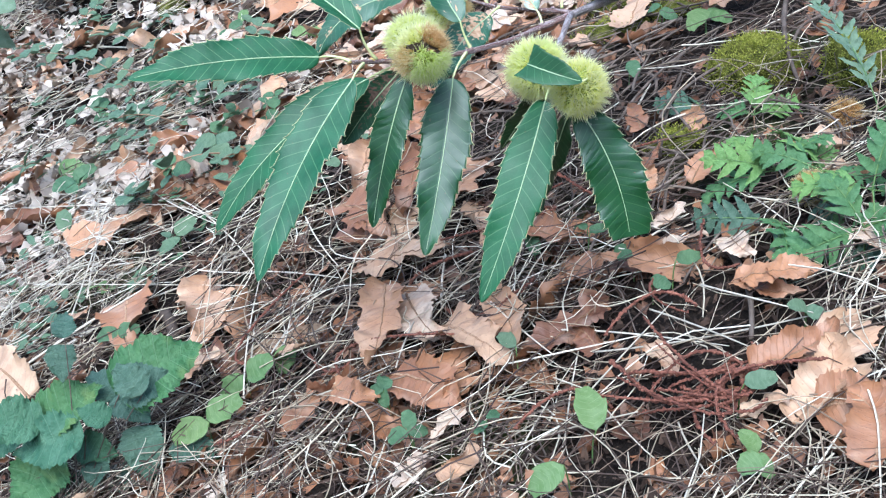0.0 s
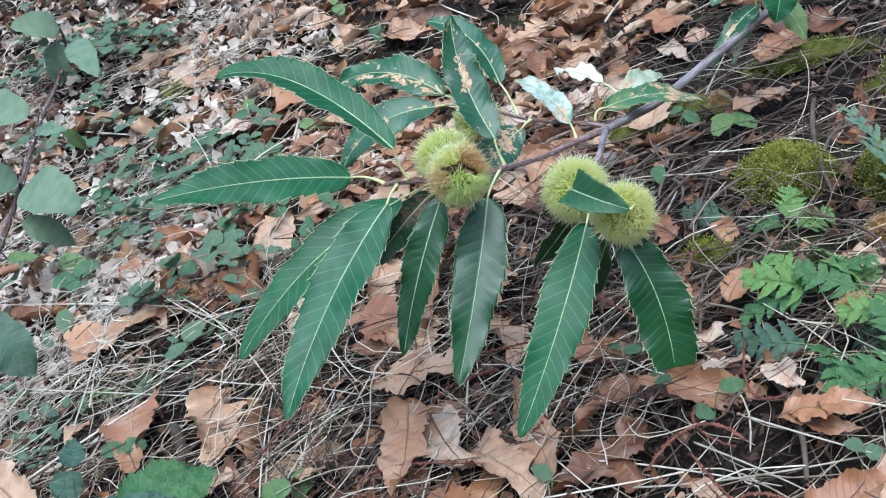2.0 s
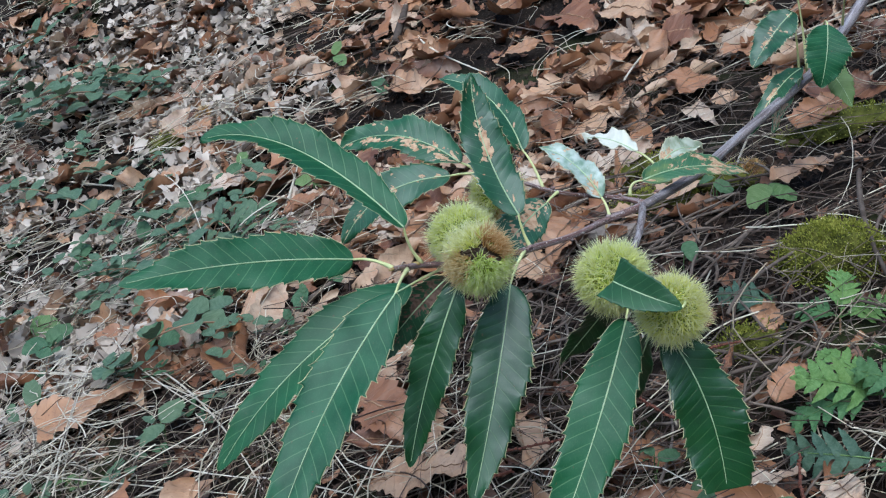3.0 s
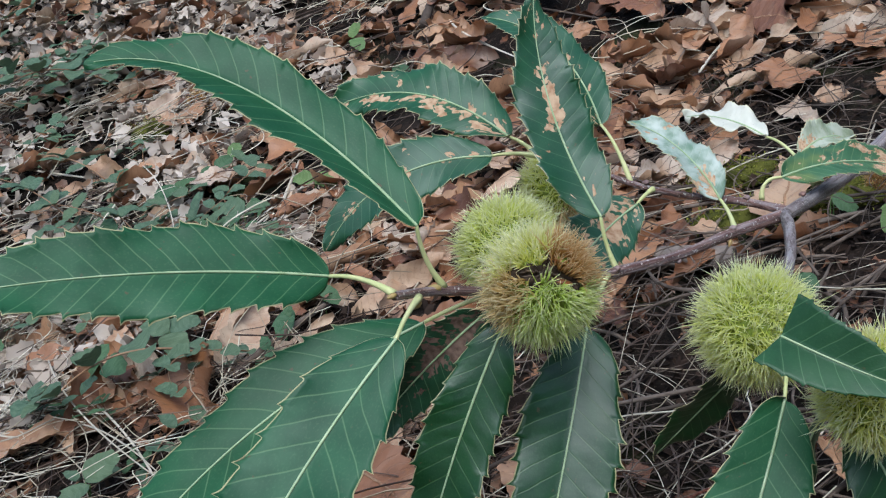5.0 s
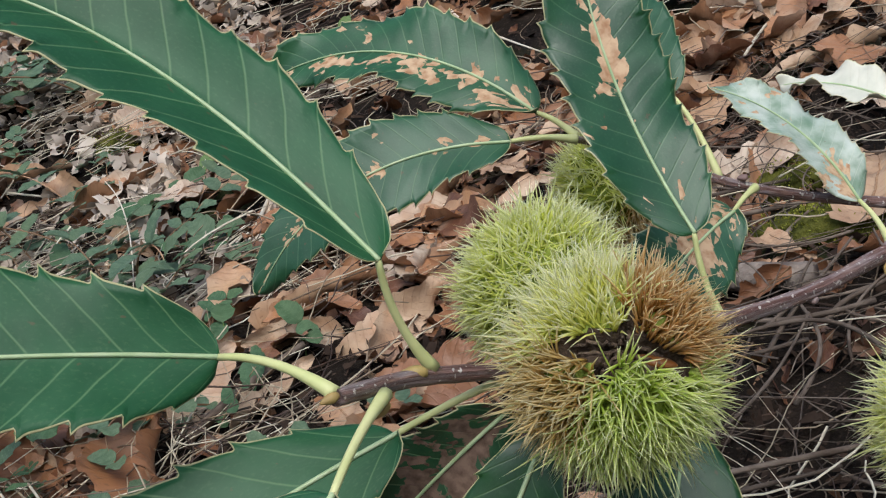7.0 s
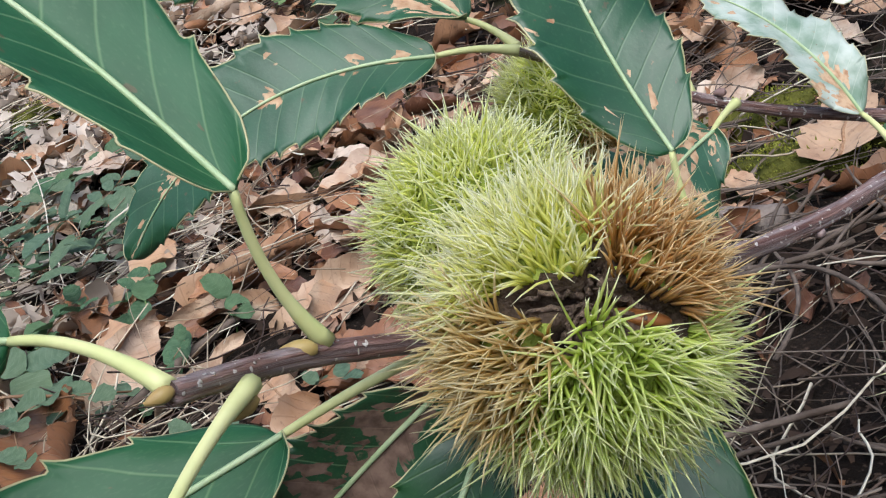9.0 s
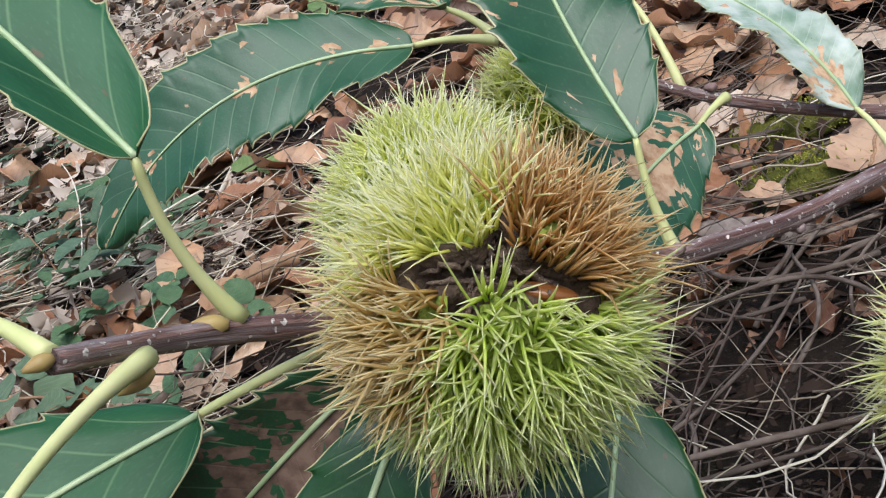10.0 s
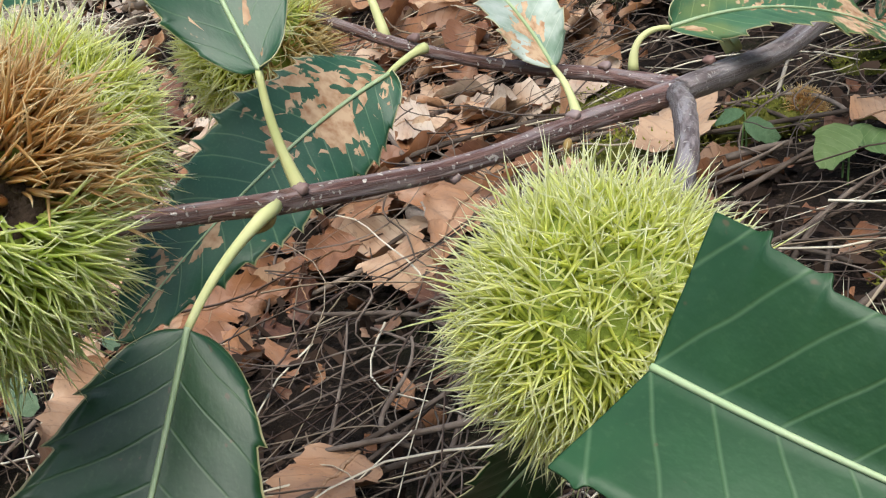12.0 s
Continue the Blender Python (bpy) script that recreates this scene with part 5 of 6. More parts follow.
for row in (('p', -1.046, 3.039, -0.709, 2.767, 2.8), ('p', -0.065, 3.073, 0.082, 2.734, 2.6), ('p', 0.332, 2.446, 0.492, 2.682, 2.4), ('p', 0.418, 1.959, 0.498, 2.128, 1.9), ('p', 0.653, 2.115, 0.73, 2.152, 2.0), ('d', 0.048, 3.091, 0.219, 2.849, 2.7), ('d', -0.539, 3.304, -0.34, 3.35, 3.1), ('p', -1.032, 3.525, -0.906, 3.654, 3.5),):
    place_stalk(*row)
for row in (('p', -0.972, 2.188, -0.474, 1.856, 1.5, 0.038), ('p', -0.474, 1.856, -0.339, 1.693, 1.1, 0.038), ('p', -0.582, 2.048, -0.340, 1.697, 1.3, 0.038), ('p', -0.562, 1.641, -0.603, 2.026, 1.2, 0.038), ('p', -0.570, 1.547, -0.602, 1.925, 1.2, 0.038), ('p', -0.642, 1.467, -0.451, 1.616, 1.9, 0.038), ('p', -0.794, 1.854, -0.686, 1.875, 1.2, 0.038), ('p', -0.691, 1.764, -0.283, 1.521, 1.1, 0.038), ('p', -0.255, 1.263, -0.269, 1.556, 1.2, 0.038)):
    place_stalk(*row)
for row in (('p', -0.394, 1.509, -0.272, 1.495, 1.2, 0.038), ('p', -0.281, 1.558, -0.145, 1.450, 1.3, 0.038), ('p', -0.377, 1.613, -0.280, 1.563, 1.1, 0.038), ('p', -0.233, 1.317, -0.146, 1.468, 1.1, 0.038), ('p', -0.212, 1.661, -0.147, 1.482, 1.2, 0.038), ('p', -0.108, 1.340, 0.024, 1.337, 1.2, 0.038), ('p', -0.061, 1.218, -0.019, 1.340, 1.1, 0.038), ('p', 0.069, 1.159, 0.208, 1.121, 1.1, 0.038), ('p', 0.051, 1.299, 0.118, 1.134, 1.2, 0.038)):
    place_stalk(*row)
for row in (('p', 0.226, 1.155, 0.305, 1.033, 1.2, 0.038), ('p', 0.145, 1.060, 0.248, 1.140, 1.0, 0.038), ('p', -0.157, 1.213, -0.068, 1.231, 1.1, 0.038), ('p', 0.283, 1.163, 0.375, 1.067, 1.2, 0.038), ('p', -0.696, 2.248, -0.357, 1.911, 1.2, 0.038), ('p', -0.975, 2.671, -0.709, 2.633, 1.2, 0.038), ('p', -0.649, 2.756, -0.452, 2.234, 1.1, 0.038)):
    place_stalk(*row)


# bent dead twigs heaped under the branch
rng = np.random.default_rng(88)
for i in range(84):
    x, y = (rng.uniform(0.02, 0.42), rng.uniform(1.36, 2.05)) if i < 60 else (rng.uniform(0.30, 0.75), rng.uniform(1.45, 2.1))
    a, ln = rng.uniform(0, math.pi), rng.uniform(0.07, 0.24)
    go = np.array((math.cos(a), math.sin(a), 0.261 * math.cos(a) + 0.212 * math.sin(a))) * ln
    off = np.array((-math.sin(a), math.cos(a), -0.261 * math.sin(a) + 0.212 * math.cos(a))) * ln * rng.normal(0, 0.28)
    line = bezier([-go / 2, -go / 6 + off + (0, 0, rng.uniform(0.0, 0.02)), go / 6 + off * rng.uniform(-0.4, 1.2), go / 2 + (0, 0, rng.uniform(-0.01, 0.02))], 18)
    size = rng.uniform(0.0010, 0.0026)
    ob = part("dead_twig", tube(line, [size, size * 0.9, size * 0.55], 7, 0.25, rng), STICK if i % 3 else ROOTLET, None, at=on(x, y, rng.uniform(0.012, 0.034)))
    tagged(ob, "bent grey-brown dead twig lying on the litter", "twig", "dead twigs")


# ---- fallen chestnut leaves ----
FALLEN = []
for i in range(14):
    rng = np.random.default_rng(300 + i)
    bow = rng.uniform(-0.05, 0.22)
    bend = rng.normal(0, 0.10)
    line = [(-0.5, 0, 0), (-0.18, bend * 0.5, bow), (0.2, bend, bow * rng.uniform(0.2, 1.1)), (0.5, 0, rng.uniform(-0.02, 0.16))]
    shape, mid, f = blade(bezier(line, 9), (0, 0.1, 1), 0.36, 48, 8, 14, 0.20, rng.uniform(-0.15, 0.5), 0.012, 0.05, lance, 300 + i, veins=14, curl=rng.uniform(-1.1, 2.0), roll=rng.normal(0, 0.7), start=0.0 if i % 4 else 0.3)
    v = np.array(shape[0]).reshape(49, 9, 3)
    for k in range(int(rng.integers(0, 3))):
        # a bite out of the margin
        c, w, deep, way = rng.uniform(0.08, 0.95), rng.uniform(0.02, 0.09), rng.uniform(0.25, 0.75), rng.integers(2)
        cut = 1 - deep * np.exp(-(((np.linspace(0, 1, 49) - c) / w) ** 4))
        cols = slice(0, 4) if way else slice(5, 9)
        v[:, cols] = v[:, 4:5] + (v[:, cols] - v[:, 4:5]) * cut[:, None, None]
    for q in v.reshape(-1, 3):
        q[2] += 0.030 * noise.noise(Vector((q[0] * 7 + i * 9, q[1] * 7, 0))) + 0.020 * noise.noise(Vector((q[0] * 15 + i * 5, q[1] * 24, 3))) + 0.008 * noise.noise(Vector((q[0] * 44 + i * 3, q[1] * 44, 7)))
    shape = (v.reshape(-1, 3), shape[1], shape[2])
    mid = v[:, 4]
    rib = tube(mid + f * 0.004, [0.010, 0.007, 0.004, 0.002], 5)
    FALLEN.append((shape, rib))


def tone_of(tone):
    return DEAD_ORANGE if tone < 0.42 else DEAD_TAN if tone < 0.78 else DEAD_PALE


FALLEN_MESH = {}


def fallen_mesh(i, material):
    if (i, material.name) not in FALLEN_MESH:
        me, ri = mesh_of("fallen_leaf", *FALLEN[i][0]), mesh_of("midrib", *FALLEN[i][1])
        me.materials.append(material)
        ri.materials.append(RIB_DEAD)
        FALLEN_MESH[(i, material.name)] = (me, ri)
    return FALLEN_MESH[(i, material.name)]


WORDS = {"dead_leaf_orange": "curled orange-brown fallen chestnut leaf", "dead_leaf_tan": "dry tan fallen chestnut leaf", "dead_leaf_pale": "bleached pale fallen chestnut leaf"}


def drop_leaf(i, material, m, length, wide):
    me, ri = fallen_mesh(i, material)
    ob = new("fallen_leaf", me)
    tagged(ob, WORDS[material.name], "leaf", "fallen leaves")
    ob.matrix_basis = m @ Matrix.Diagonal((length, wide / 0.36, length, 1))
    rib = new("midrib", ri)
    rib.parent = ob


def place_fallen(x, y, turn, length, wide, tone):
    k = int(abs(x) * 7919 + y * 3571)
    rng = np.random.default_rng(k)
    drop_leaf(k % 14, tone_of(tone), lie(x, y, turn, (rng.uniform(-14, 14), rng.uniform(-8, 8)), rng.uniform(0.022, 0.036)), length * 1.06, wide * 1.3)


for row in ((-0.062, 1.465, -15, 0.136, 0.081, 0.45), (-0.086, 1.309, -98, 0.158, 0.055, 0.5), (-0.027, 1.309, -69, 0.121, 0.054, 0.85), (0.033, 1.219, -55, 0.128, 0.059, 0.6), (0.067, 1.234, -81, 0.115, 0.045, 0.5), (-0.021, 1.167, -48, 0.131, 0.056, 0.6), (0.004, 1.106, 35, 0.067, 0.027, 0.9), (-0.112, 1.195, -41, 0.096, 0.033, 0.35),):
    place_fallen(*row)
for row in ((-0.173, 1.211, 51, 0.079, 0.032, 0.2), (-0.571, 1.854, 27, 0.147, 0.085, 0.6), (-0.466, 1.529, -78, 0.148, 0.083, 0.65), (-0.348, 1.507, -84, 0.153, 0.074, 0.65), (-0.504, 2.118, -18, 0.144, 0.063, 0.7), (-0.342, 1.377, -178, 0.078, 0.053, 0.8), (-0.223, 1.741, 51, 0.113, 0.059, 0.9), (0.111, 1.839, -64, 0.095, 0.045, 0.5),):
    place_fallen(*row)
for row in ((0.174, 1.307, 8, 0.06, 0.045, 0.6), (0.272, 1.414, 62, 0.061, 0.026, 0.35), (0.341, 1.41, 40, 0.056, 0.031, 0.45), (0.357, 1.138, -12, 0.091, 0.034, 0.55), (0.353, 1.136, -60, 0.098, 0.039, 0.65), (0.345, 1.031, 18, 0.091, 0.044, 0.35), (0.348, 0.985, 56, 0.097, 0.051, 0.6), (0.401, 1.016, 66, 0.108, 0.064, 0.5),):
    place_fallen(*row)
for row in ((0.375, 0.945, -8, 0.066, 0.069, 0.3), (0.363, 0.897, 86, 0.087, 0.060, 0.5), (0.339, 1.217, -78, 0.065, 0.033, 0.95), (0.492, 1.387, -67, 0.067, 0.042, 0.75), (0.224, 1.082, -74, 0.061, 0.022, 0.6), (-0.04, 1.053, 42, 0.05, 0.041, 0.95), (0.007, 1.033, 47, 0.05, 0.04, 0.45), (0.472, 1.172, -78, 0.056, 0.036, 0.8),):
    place_fallen(*row)
for row in ((0.302, 0.96, 2, 0.05, 0.028, 0.6), (-0.299, 2.338, -153, 0.061, 0.059, 0.3), (-0.592, 2.379, 63, 0.054, 0.069, 0.3), (-0.654, 2.344, 52, 0.05, 0.061, 0.2), (0.086, 1.976, 48, 0.059, 0.055, 0.4), (0.351, 1.997, 70, 0.14, 0.053, 0.9), (0.484, 1.85, -2, 0.078, 0.053, 0.75), (0.109, 2.161, -176, 0.056, 0.08, 0.8),):
    place_fallen(*row)
for row in ((-0.646, 1.474, 138, 0.154, 0.076, 0.75), (0.28, 1.341, 47, 0.05, 0.035, 0.9), (0.291, 1.283, -3, 0.05, 0.03, 0.9), (0.149, 1.395, -48, 0.099, 0.054, 0.6), (-0.12, 1.588, -54, 0.139, 0.062, 0.7), (0.038, 1.577, -120, 0.111, 0.061, 0.75), (-0.562, 1.567, -89, 0.07, 0.033, 0.5), (0.384, 1.168, -83, 0.05, 0.036, 0.9),):
    place_fallen(*row)
for row in ((0.268, 1.48, -87, 0.089, 0.025, 0.5), (-0.201, 1.324, -9, 0.05, 0.023, 0.5), (0.154, 1.168, 119, 0.053, 0.032, 0.35), (0.184, 2.512, -140, 0.106, 0.085, 0.45), (0.321, 2.602, -73, 0.165, 0.085, 0.45), (0.417, 2.655, -66, 0.095, 0.085, 0.8), (0.161, 2.784, -29, 0.111, 0.085, 0.4), (-0.009, 2.887, -44, 0.161, 0.085, 0.75),):
    place_fallen(*row)
for row in ((-0.064, 2.795, -43, 0.157, 0.085, 0.7), (0.44, 2.323, -127, 0.116, 0.08, 0.35), (0.472, 2.234, -32, 0.051, 0.049, 1.0), (0.565, 2.4, -75, 0.103, 0.084, 0.3), (0.669, 2.086, -45, 0.074, 0.074, 0.35), (0.562, 2.059, 51, 0.097, 0.072, 0.7), (0.524, 1.87, -4, 0.058, 0.049, 0.7), (0.629, 2.126, 17, 0.068, 0.075, 0.4),):
    place_fallen(*row)
for row in ((0.393, 2.753, -64, 0.2, 0.085, 0.5), (0.172, 2.992, -58, 0.2, 0.085, 0.35), (0.28, 2.833, -63, 0.181, 0.085, 0.4), (0.512, 2.64, 11, 0.092, 0.085, 0.3), (0.038, 3.06, -62, 0.196, 0.085, 0.45), (-0.677, 3.602, -51, 0.2, 0.085, 0.3), (-1.309, 3.938, -106, 0.124, 0.085, 0.45), (-0.92, 3.584, -46, 0.157, 0.085, 0.85),):
    place_fallen(*row)
for row in ((-1.267, 3.667, -40, 0.139, 0.085, 0.8), (-0.593, 2.95, 60, 0.097, 0.069, 0.5), (-0.177, 3.274, -57, 0.144, 0.085, 0.4), (0.684, 2.459, -80, 0.139, 0.085, 0.6), (0.45, 2.542, -39, 0.101, 0.085, 0.35), (0.13, 1.864, 59, 0.062, 0.058, 0.75), (0.132, 1.779, -62, 0.057, 0.045, 0.35), (0.152, 1.905, -108, 0.133, 0.059, 0.72),):
    place_fallen(*row)
for row in ((-0.328, 1.866, -64, 0.169, 0.085, 0.45), (-0.122, 1.726, -96, 0.165, 0.054, 0.6), (-0.038, 1.638, -99, 0.176, 0.047, 0.6), (0.056, 1.488, -84, 0.123, 0.051, 0.6), (-0.306, 2.379, 158, 0.077, 0.055, 0.45), (-0.484, 2.583, 178, 0.077, 0.075, 0.8), (-0.347, 2.56, -2, 0.075, 0.081, 0.7), (-0.228, 2.016, -112, 0.066, 0.058, 0.3),):
    place_fallen(*row)
for row in ((-0.392, 2.752, 179, 0.081, 0.064, 0.5), (-0.723, 3.148, -9, 0.112, 0.075, 0.6), (0.282, 1.591, 94, 0.061, 0.036, 0.75), (0.287, 1.474, 59, 0.067, 0.021, 0.3), (-0.087, 2.114, -96, 0.092, 0.048, 0.95), (0.013, 2.291, -70, 0.114, 0.052, 0.6),):
    place_fallen(*row)


rng = np.random.default_rng(5)


def leafy(x, y):
    """How thick the fallen leaves lie."""
    thick = 0.20 if 0.11 + 0.10 * y < x < 1.3 and 0.7 < y < 2.3 else 0.62 if x < -0.12 and 1.2 < y < 3.0 else 1.0
    if 0.02 < x < 0.42 and 1.42 < y < 1.86:
        thick = 0.28
    return thick * min(max(0.65 + 1.1 * noise.noise(Vector((x * 3.0, y * 3.0, 2.0))), 0.15), 1.0)


def somewhere(y0, y1, power=1.0):
    """A place on the part of the bank beside the path, or, where y0 is below zero, on the bank at large."""
    if y0 < 0:
        while True:
            x, y = rng.uniform(-4.8, 4.8), rng.uniform(y0, y1)
            if math.hypot(x, y - 2.6) > 4.6 + 0.5 * math.sin(x * 3 + y * 2):
                continue
            if not (y > 0.75 and abs(x) < 0.30 + 0.36 * y):
                return x, y
    y = y0 + (y1 - y0) * rng.random() ** power
    half = 0.30 + 0.36 * y
    return rng.uniform(-half, half), y


for k in range(150):
    x, y = somewhere(1.1, 2.7)
    while rng.random() > leafy(x, y):
        x, y = somewhere(1.1, 2.7)
    tone = 0.85 * rng.random() * (0.55 if -0.05 < x < 0.4 and 1.5 < y < 2.2 else 1.0)
    drop_leaf(int(rng.integers(14)), tone_of(tone), lie(x, y, rng.uniform(0, 360), (rng.normal(0, 18), rng.normal(0, 14)), rng.uniform(0.0, 0.012)), rng.uniform(0.07, 0.16), rng.uniform(0.032, 0.058))


def litter(name, count, y0, y1, sizes, material, label, power=1.0, broken=False, lift=(0.0, 0.012), open_side=False, coarse=1):
    """Leaves past counting, joined."""
    vs, us, fs, base = [], [], [], 0
    for k in range(count):
        verts, faces, uv = FALLEN[int(rng.integers(14))][0]
        x, y = somewhere(y0, y1, power)
        while rng.random() > leafy(x, y) or (open_side and (x > -0.38 + 0.12 * math.sin(y * 9) or y < 1.90 + 0.15 * math.sin(x * 11))):
            x, y = somewhere(y0, y1, power)
        ln = rng.uniform(*sizes)
        m = lie(x, y, rng.uniform(0, 360), (rng.normal(0, 22), rng.normal(0, 16)), rng.uniform(*lift))
        if broken:
            a = int(rng.integers(4, 30))
            b = a + int(rng.integers(8, 16))
            v = np.array(verts).reshape(49, 9, 3)[a:b + 1:2, ::2].reshape(-1, 3)
            v = v - v.mean(axis=0)
            uvp = np.array(uv).reshape(49, 9, 2)[a:b + 1:2, ::2].reshape(-1, 2)
            f = [(i * 5 + j, i * 5 + j + 1, (i + 1) * 5 + j + 1, (i + 1) * 5 + j) for i in range(len(v) // 5 - 1) for j in range(4)]
        elif coarse > 1:
            v = np.array(verts).reshape(49, 9, 3)[::coarse, ::2].reshape(-1, 3)
            uvp = np.array(uv).reshape(49, 9, 2)[::coarse, ::2].reshape(-1, 2)
            f = [(i * 5 + j, i * 5 + j + 1, (i + 1) * 5 + j + 1, (i + 1) * 5 + j) for i in range(48 // coarse) for j in range(4)]
        else:
            v, uvp, f = np.array(verts), uv, faces
        v = v * np.array((ln, ln * rng.uniform(0.8, 1.3), ln))
        v = np.c_[v, np.ones(len(v))] @ np.array(m).T
        vs.append(v[:, :3])
        us.append(uvp)
        fs.extend(tuple(i + base for i in q) for q in f)
        base += len(v)
    ob = part(name, (np.vstack(vs), fs, np.vstack(us)), material)
    tagged(ob, label, "leaf litter", kind="stuff")


litter("leaf_litter", 1100, 1.9, 4.4, (0.08, 0.17), DEAD, "brown and orange chestnut leaf litter further up the bank", coarse=2)
litter("leaf_fragments", 4200, 0.8, 3.3, (0.05, 0.11), DEAD_OLD, "broken bits of brown chestnut leaves on the soil", 1.0, True, (0.0, 0.012))
litter("bleached_fragments", 2900, 1.7, 3.9, (0.06, 0.14), BLEACHED, "bleached grey-beige bits of dead leaves on the open side of the bank", 1.0, True, (0.01, 0.035), True)


litter("litter_at_large", 7500, -2.4, 7.6, (0.09, 0.19), DEAD, "brown and orange chestnut leaf litter over the rest of the bank", coarse=4)


# ---- crumbled leaf and bark past counting ----
vs, fs, base = [], [], 0
for k in range(26000):
    x, y = somewhere(0.75, 2.5) if k < 20000 else somewhere(2.3, 3.9)
    size = rng.uniform(0.003, 0.014)
    m = np.array(lie(x, y, rng.uniform(0, 360), (rng.normal(0, 30), rng.normal(0, 30)), rng.uniform(0.001, 0.014)))
    a = np.arange(6) * math.pi / 3 + rng.uniform(-0.4, 0.4, 6)
    r = size * rng.uniform(0.20, 1.0, 6)
    bow = rng.uniform(-25, 25)
    v = np.c_[np.cos(a) * r * 1.5, np.sin(a) * r * rng.uniform(0.25, 0.7), np.zeros(6)]
    v[:, 2] = bow * v[:, 0] ** 2 + rng.uniform(-20, 20) * v[:, 1] ** 2
    v = np.vstack([v, (0, 0, 0)])
    vs.append((np.c_[v, np.ones(7)] @ m.T)[:, :3])
    fs += [(base + q, base + (q + 1) % 6, base + 6) for q in range(6)]
    base += 7
tagged(part("crumbled_litter", mesh_of("crumbled_litter", np.vstack(vs), fs), CRUMB), "crumbled brown bits of leaf and bark on the soil", "leaf litter", kind="stuff")


# ---- dry grass and fine twigs past counting ----
def grassy(x, y):
    """How thick the dry grass lies: thickest low on the bank, thin among the fern, moss and leaves higher up."""
    thick = min(max(1.25 - 1.1 * max(0.0, y - 1.30), 0.34), 1.0)
    if x > 0.32 - 0.25 * max(0.0, y - 1.15):
        thick *= 0.60 if y < 1.25 else 0.34
    if 0.0 < x < 0.45 and 1.4 < y < 2.4:
        thick *= 0.3
    return thick * min(max(0.45 + 1.7 * noise.noise(Vector((x * 5.5, y * 5.5, 9.0))), 0.06), 1.0)


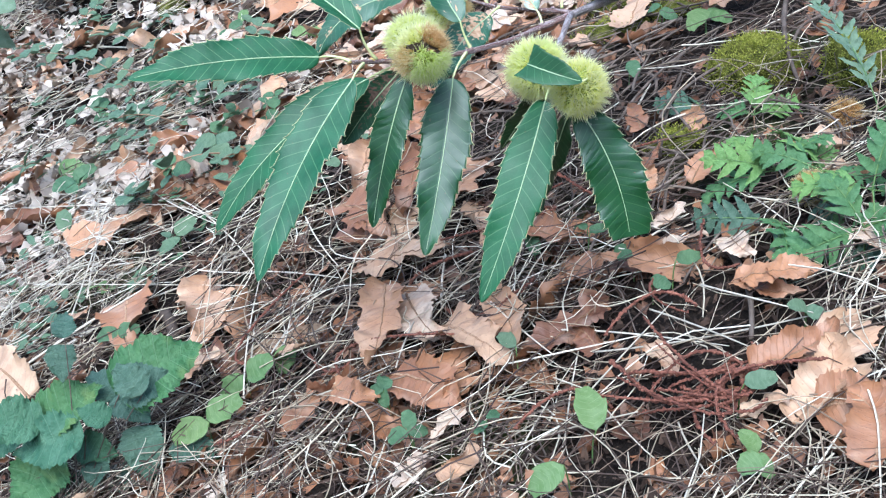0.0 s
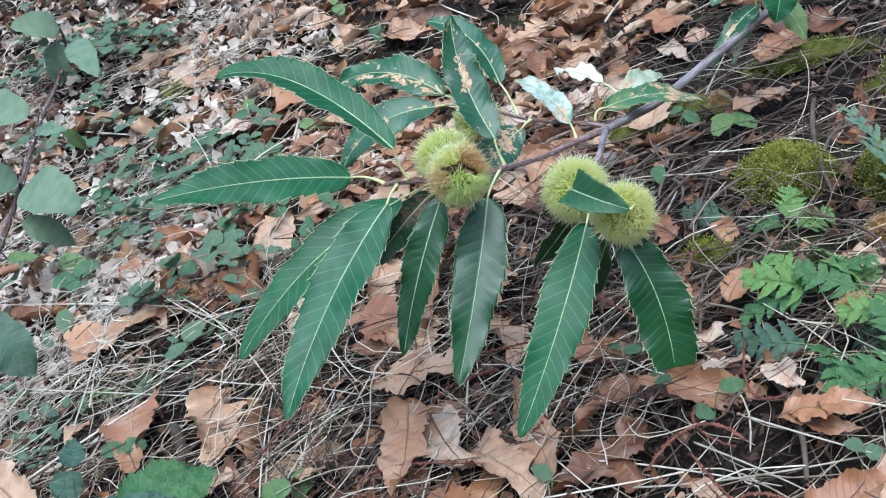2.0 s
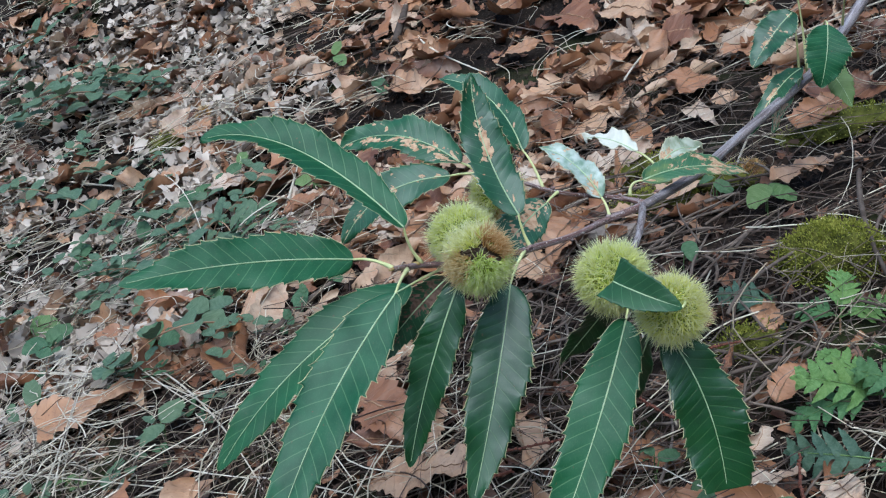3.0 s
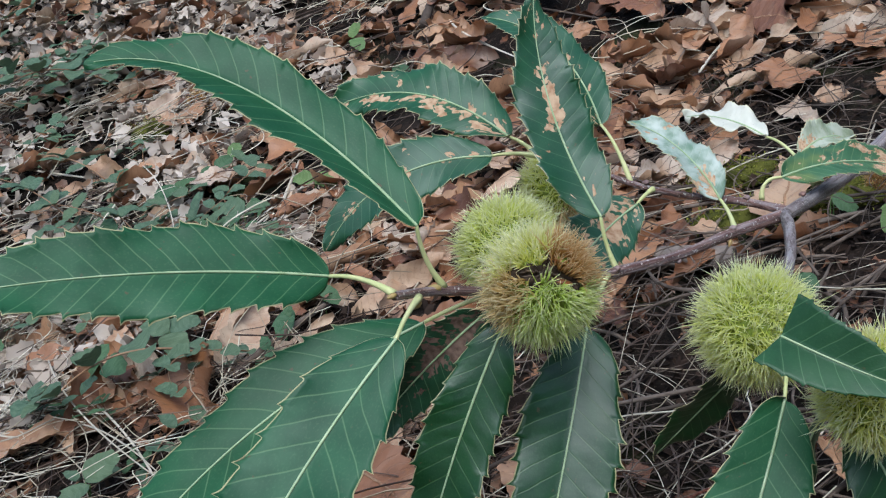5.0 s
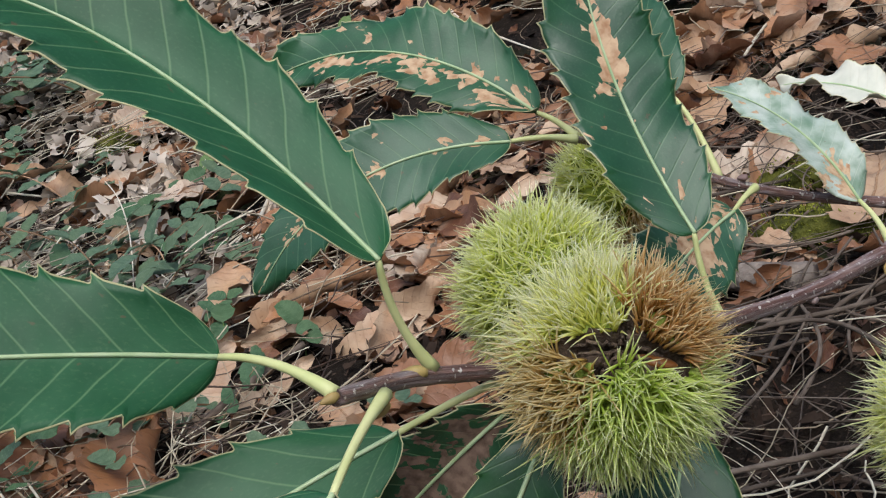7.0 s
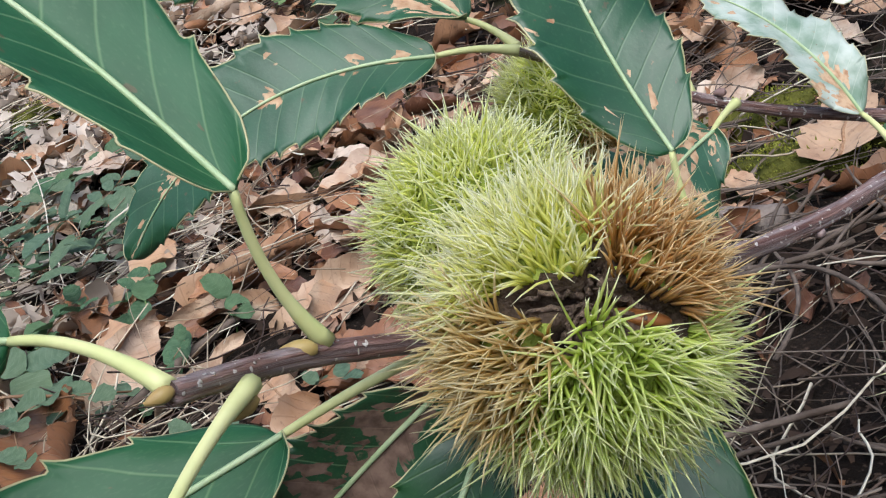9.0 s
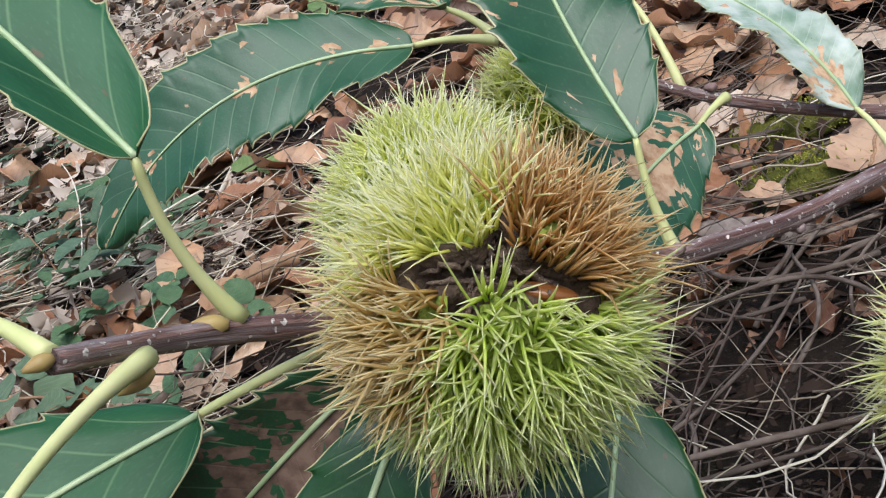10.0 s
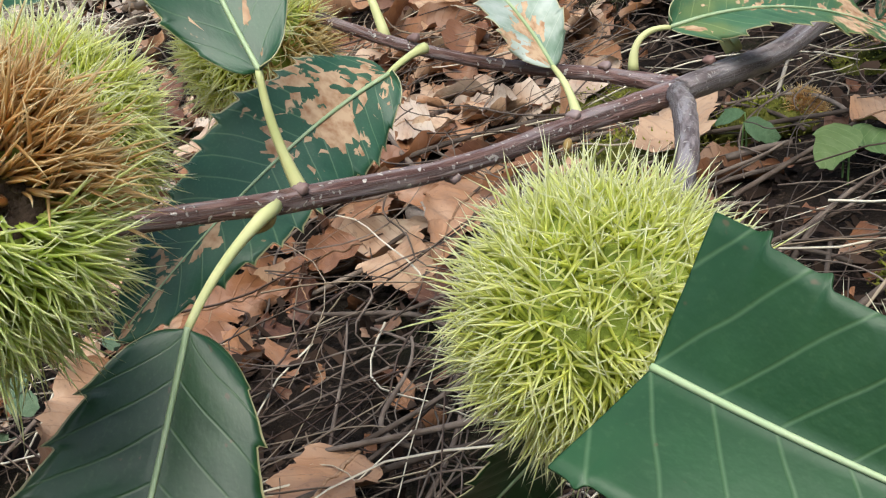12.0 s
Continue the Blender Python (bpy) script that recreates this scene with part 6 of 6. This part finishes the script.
def strands(name, count, y0, y1, length, radius, material, label, power=1.0, lift=0.03, kink=0.12, left=False, zone=None):
    n, sides = 9, 3
    ang = np.arange(sides) * 2 * math.pi / sides
    verts, faces, uvs, base = [], [], [], 0
    for k in range(count):
        x, y = somewhere(y0, y1, power)
        while zone is None and ((left and (x > -0.38 + 0.12 * math.sin(y * 9) or y < 1.62 + 0.15 * math.sin(x * 11))) or rng.random() > grassy(x, y)):
            x, y = somewhere(y0, y1, power)
        if zone:
            x, y = rng.uniform(zone[0], zone[1]), rng.uniform(y0, y1)
        a = rng.uniform(0, 2 * math.pi)
        ln = rng.uniform(*length)
        d = np.array((math.cos(a), math.sin(a)))
        w = np.array((-d[1], d[0]))
        s = np.linspace(-0.5, 0.5, n)
        off = kink * ln * (rng.normal() * (s ** 2 - 0.08) * 2 + rng.normal() * s ** 3 * 3 + rng.normal(0, 0.10) * np.sin(s * 9 + rng.uniform(0, 6)))
        top = rng.uniform(0.002, lift)
        rise = top + (0.25 - s ** 2) * rng.uniform(-0.01, 0.05) * ln * 3 + s * rng.normal(0, 0.12) * ln
        px = x + d[0] * s * ln + w[0] * off
        py = y + d[1] * s * ln + w[1] * off
        pts = np.array([(px[i], py[i], 0.234 + 0.261 * px[i] + 0.212 * py[i] + 0.10 * min(max(0.0, py[i] - 2.3), 1.6) ** 2 + 0.32 * max(0.0, py[i] - 3.9) + max(rise[i], 0.0)) for i in range(n)])
        r = rng.uniform(*radius) * np.linspace(1, 0.6, n)
        b = np.array((w[0], w[1], 0.0))
        u = np.array((0, 0, 1.0))
        ring = pts[:, None, :] + r[:, None, None] * (np.cos(ang)[None, :, None] * b + np.sin(ang)[None, :, None] * u)
        verts.append(ring.reshape(-1, 3))
        uvs.append(np.stack([np.repeat(np.linspace(0, 1, n), sides), np.tile(ang / 6.3, n)], axis=1))
        for i in range(n - 1):
            for j in range(sides):
                q = (j + 1) % sides
                faces.append((base + i * sides + j, base + i * sides + q, base + (i + 1) * sides + q, base + (i + 1) * sides + j))
        base += n * sides
    ob = part(name, (np.vstack(verts), faces, np.vstack(uvs)), material)
    tagged(ob, label, "dry grass", kind="stuff")


strands("dry_grass", 3300, 0.75, 2.4, (0.06, 0.32), (0.0004, 0.0013), STALK, "tangled dry grass stalks covering the soil", lift=0.045, kink=0.34)
strands("far_grass", 2700, 2.2, 4.4, (0.04, 0.18), (0.0007, 0.0017), STALK, "tangled dry grass stalks further up the bank", lift=0.05, kink=0.34)
strands("fine_twigs", 520, 0.8, 4.0, (0.06, 0.28), (0.0007, 0.0019), STICK, "thin grey dead twigs strewn over the litter", kink=0.14)
strands("bleached_grass", 1000, 1.5, 3.4, (0.03, 0.15), (0.0006, 0.0016), STRAW, "pale bleached grass stalks on the open side of the bank", lift=0.06, kink=0.4, left=True)
strands("grass_at_large", 8000, -2.4, 7.6, (0.10, 0.34), (0.0006, 0.0016), STALK, "tangled dry grass stalks over the rest of the bank", lift=0.05)
strands("bare_twigs", 900, 1.25, 2.5, (0.04, 0.20), (0.0004, 0.0012), ROOTLET, "thin grey and brown dead twigs among fern and moss", lift=0.05, kink=0.25, zone=(0.02, 0.85))


# ---- an unseen leafy screen added behind the path: closes the place, blocks low sky ----
rng = np.random.default_rng(31)
vs, fs, base = [], [], 0
for k in range(11000):
    a = rng.uniform(math.pi * 0.95, math.pi * 2.05)
    r = rng.normal(9.0, 0.5)
    x, y = r * math.cos(a), 1.0 + r * math.sin(a)
    top = 4.1 + 0.7 * math.sin(a * 9) + 0.5 * math.sin(a * 23 + 1)
    z = height(x, y) + rng.uniform(-0.1, top)
    size = rng.uniform(0.14, 0.34)
    d, w = unit(rng.normal(0, 1, 3)), unit(rng.normal(0, 1, 3))
    w = unit(np.cross(d, w))
    p = np.array((x, y, z))
    vs += [p - d * size, p + w * size * 0.45 - np.cross(d, w) * 0.02, p + d * size, p - w * size * 0.45 - np.cross(d, w) * 0.02]
    fs += [(base, base + 1, base + 2), (base, base + 2, base + 3)]
    base += 4
tagged(part("backdrop", (np.array(vs), fs), LEAF_SCREEN), "unseen dark green leaf screen added behind the path to block low sky light", "woodland", kind="structure")
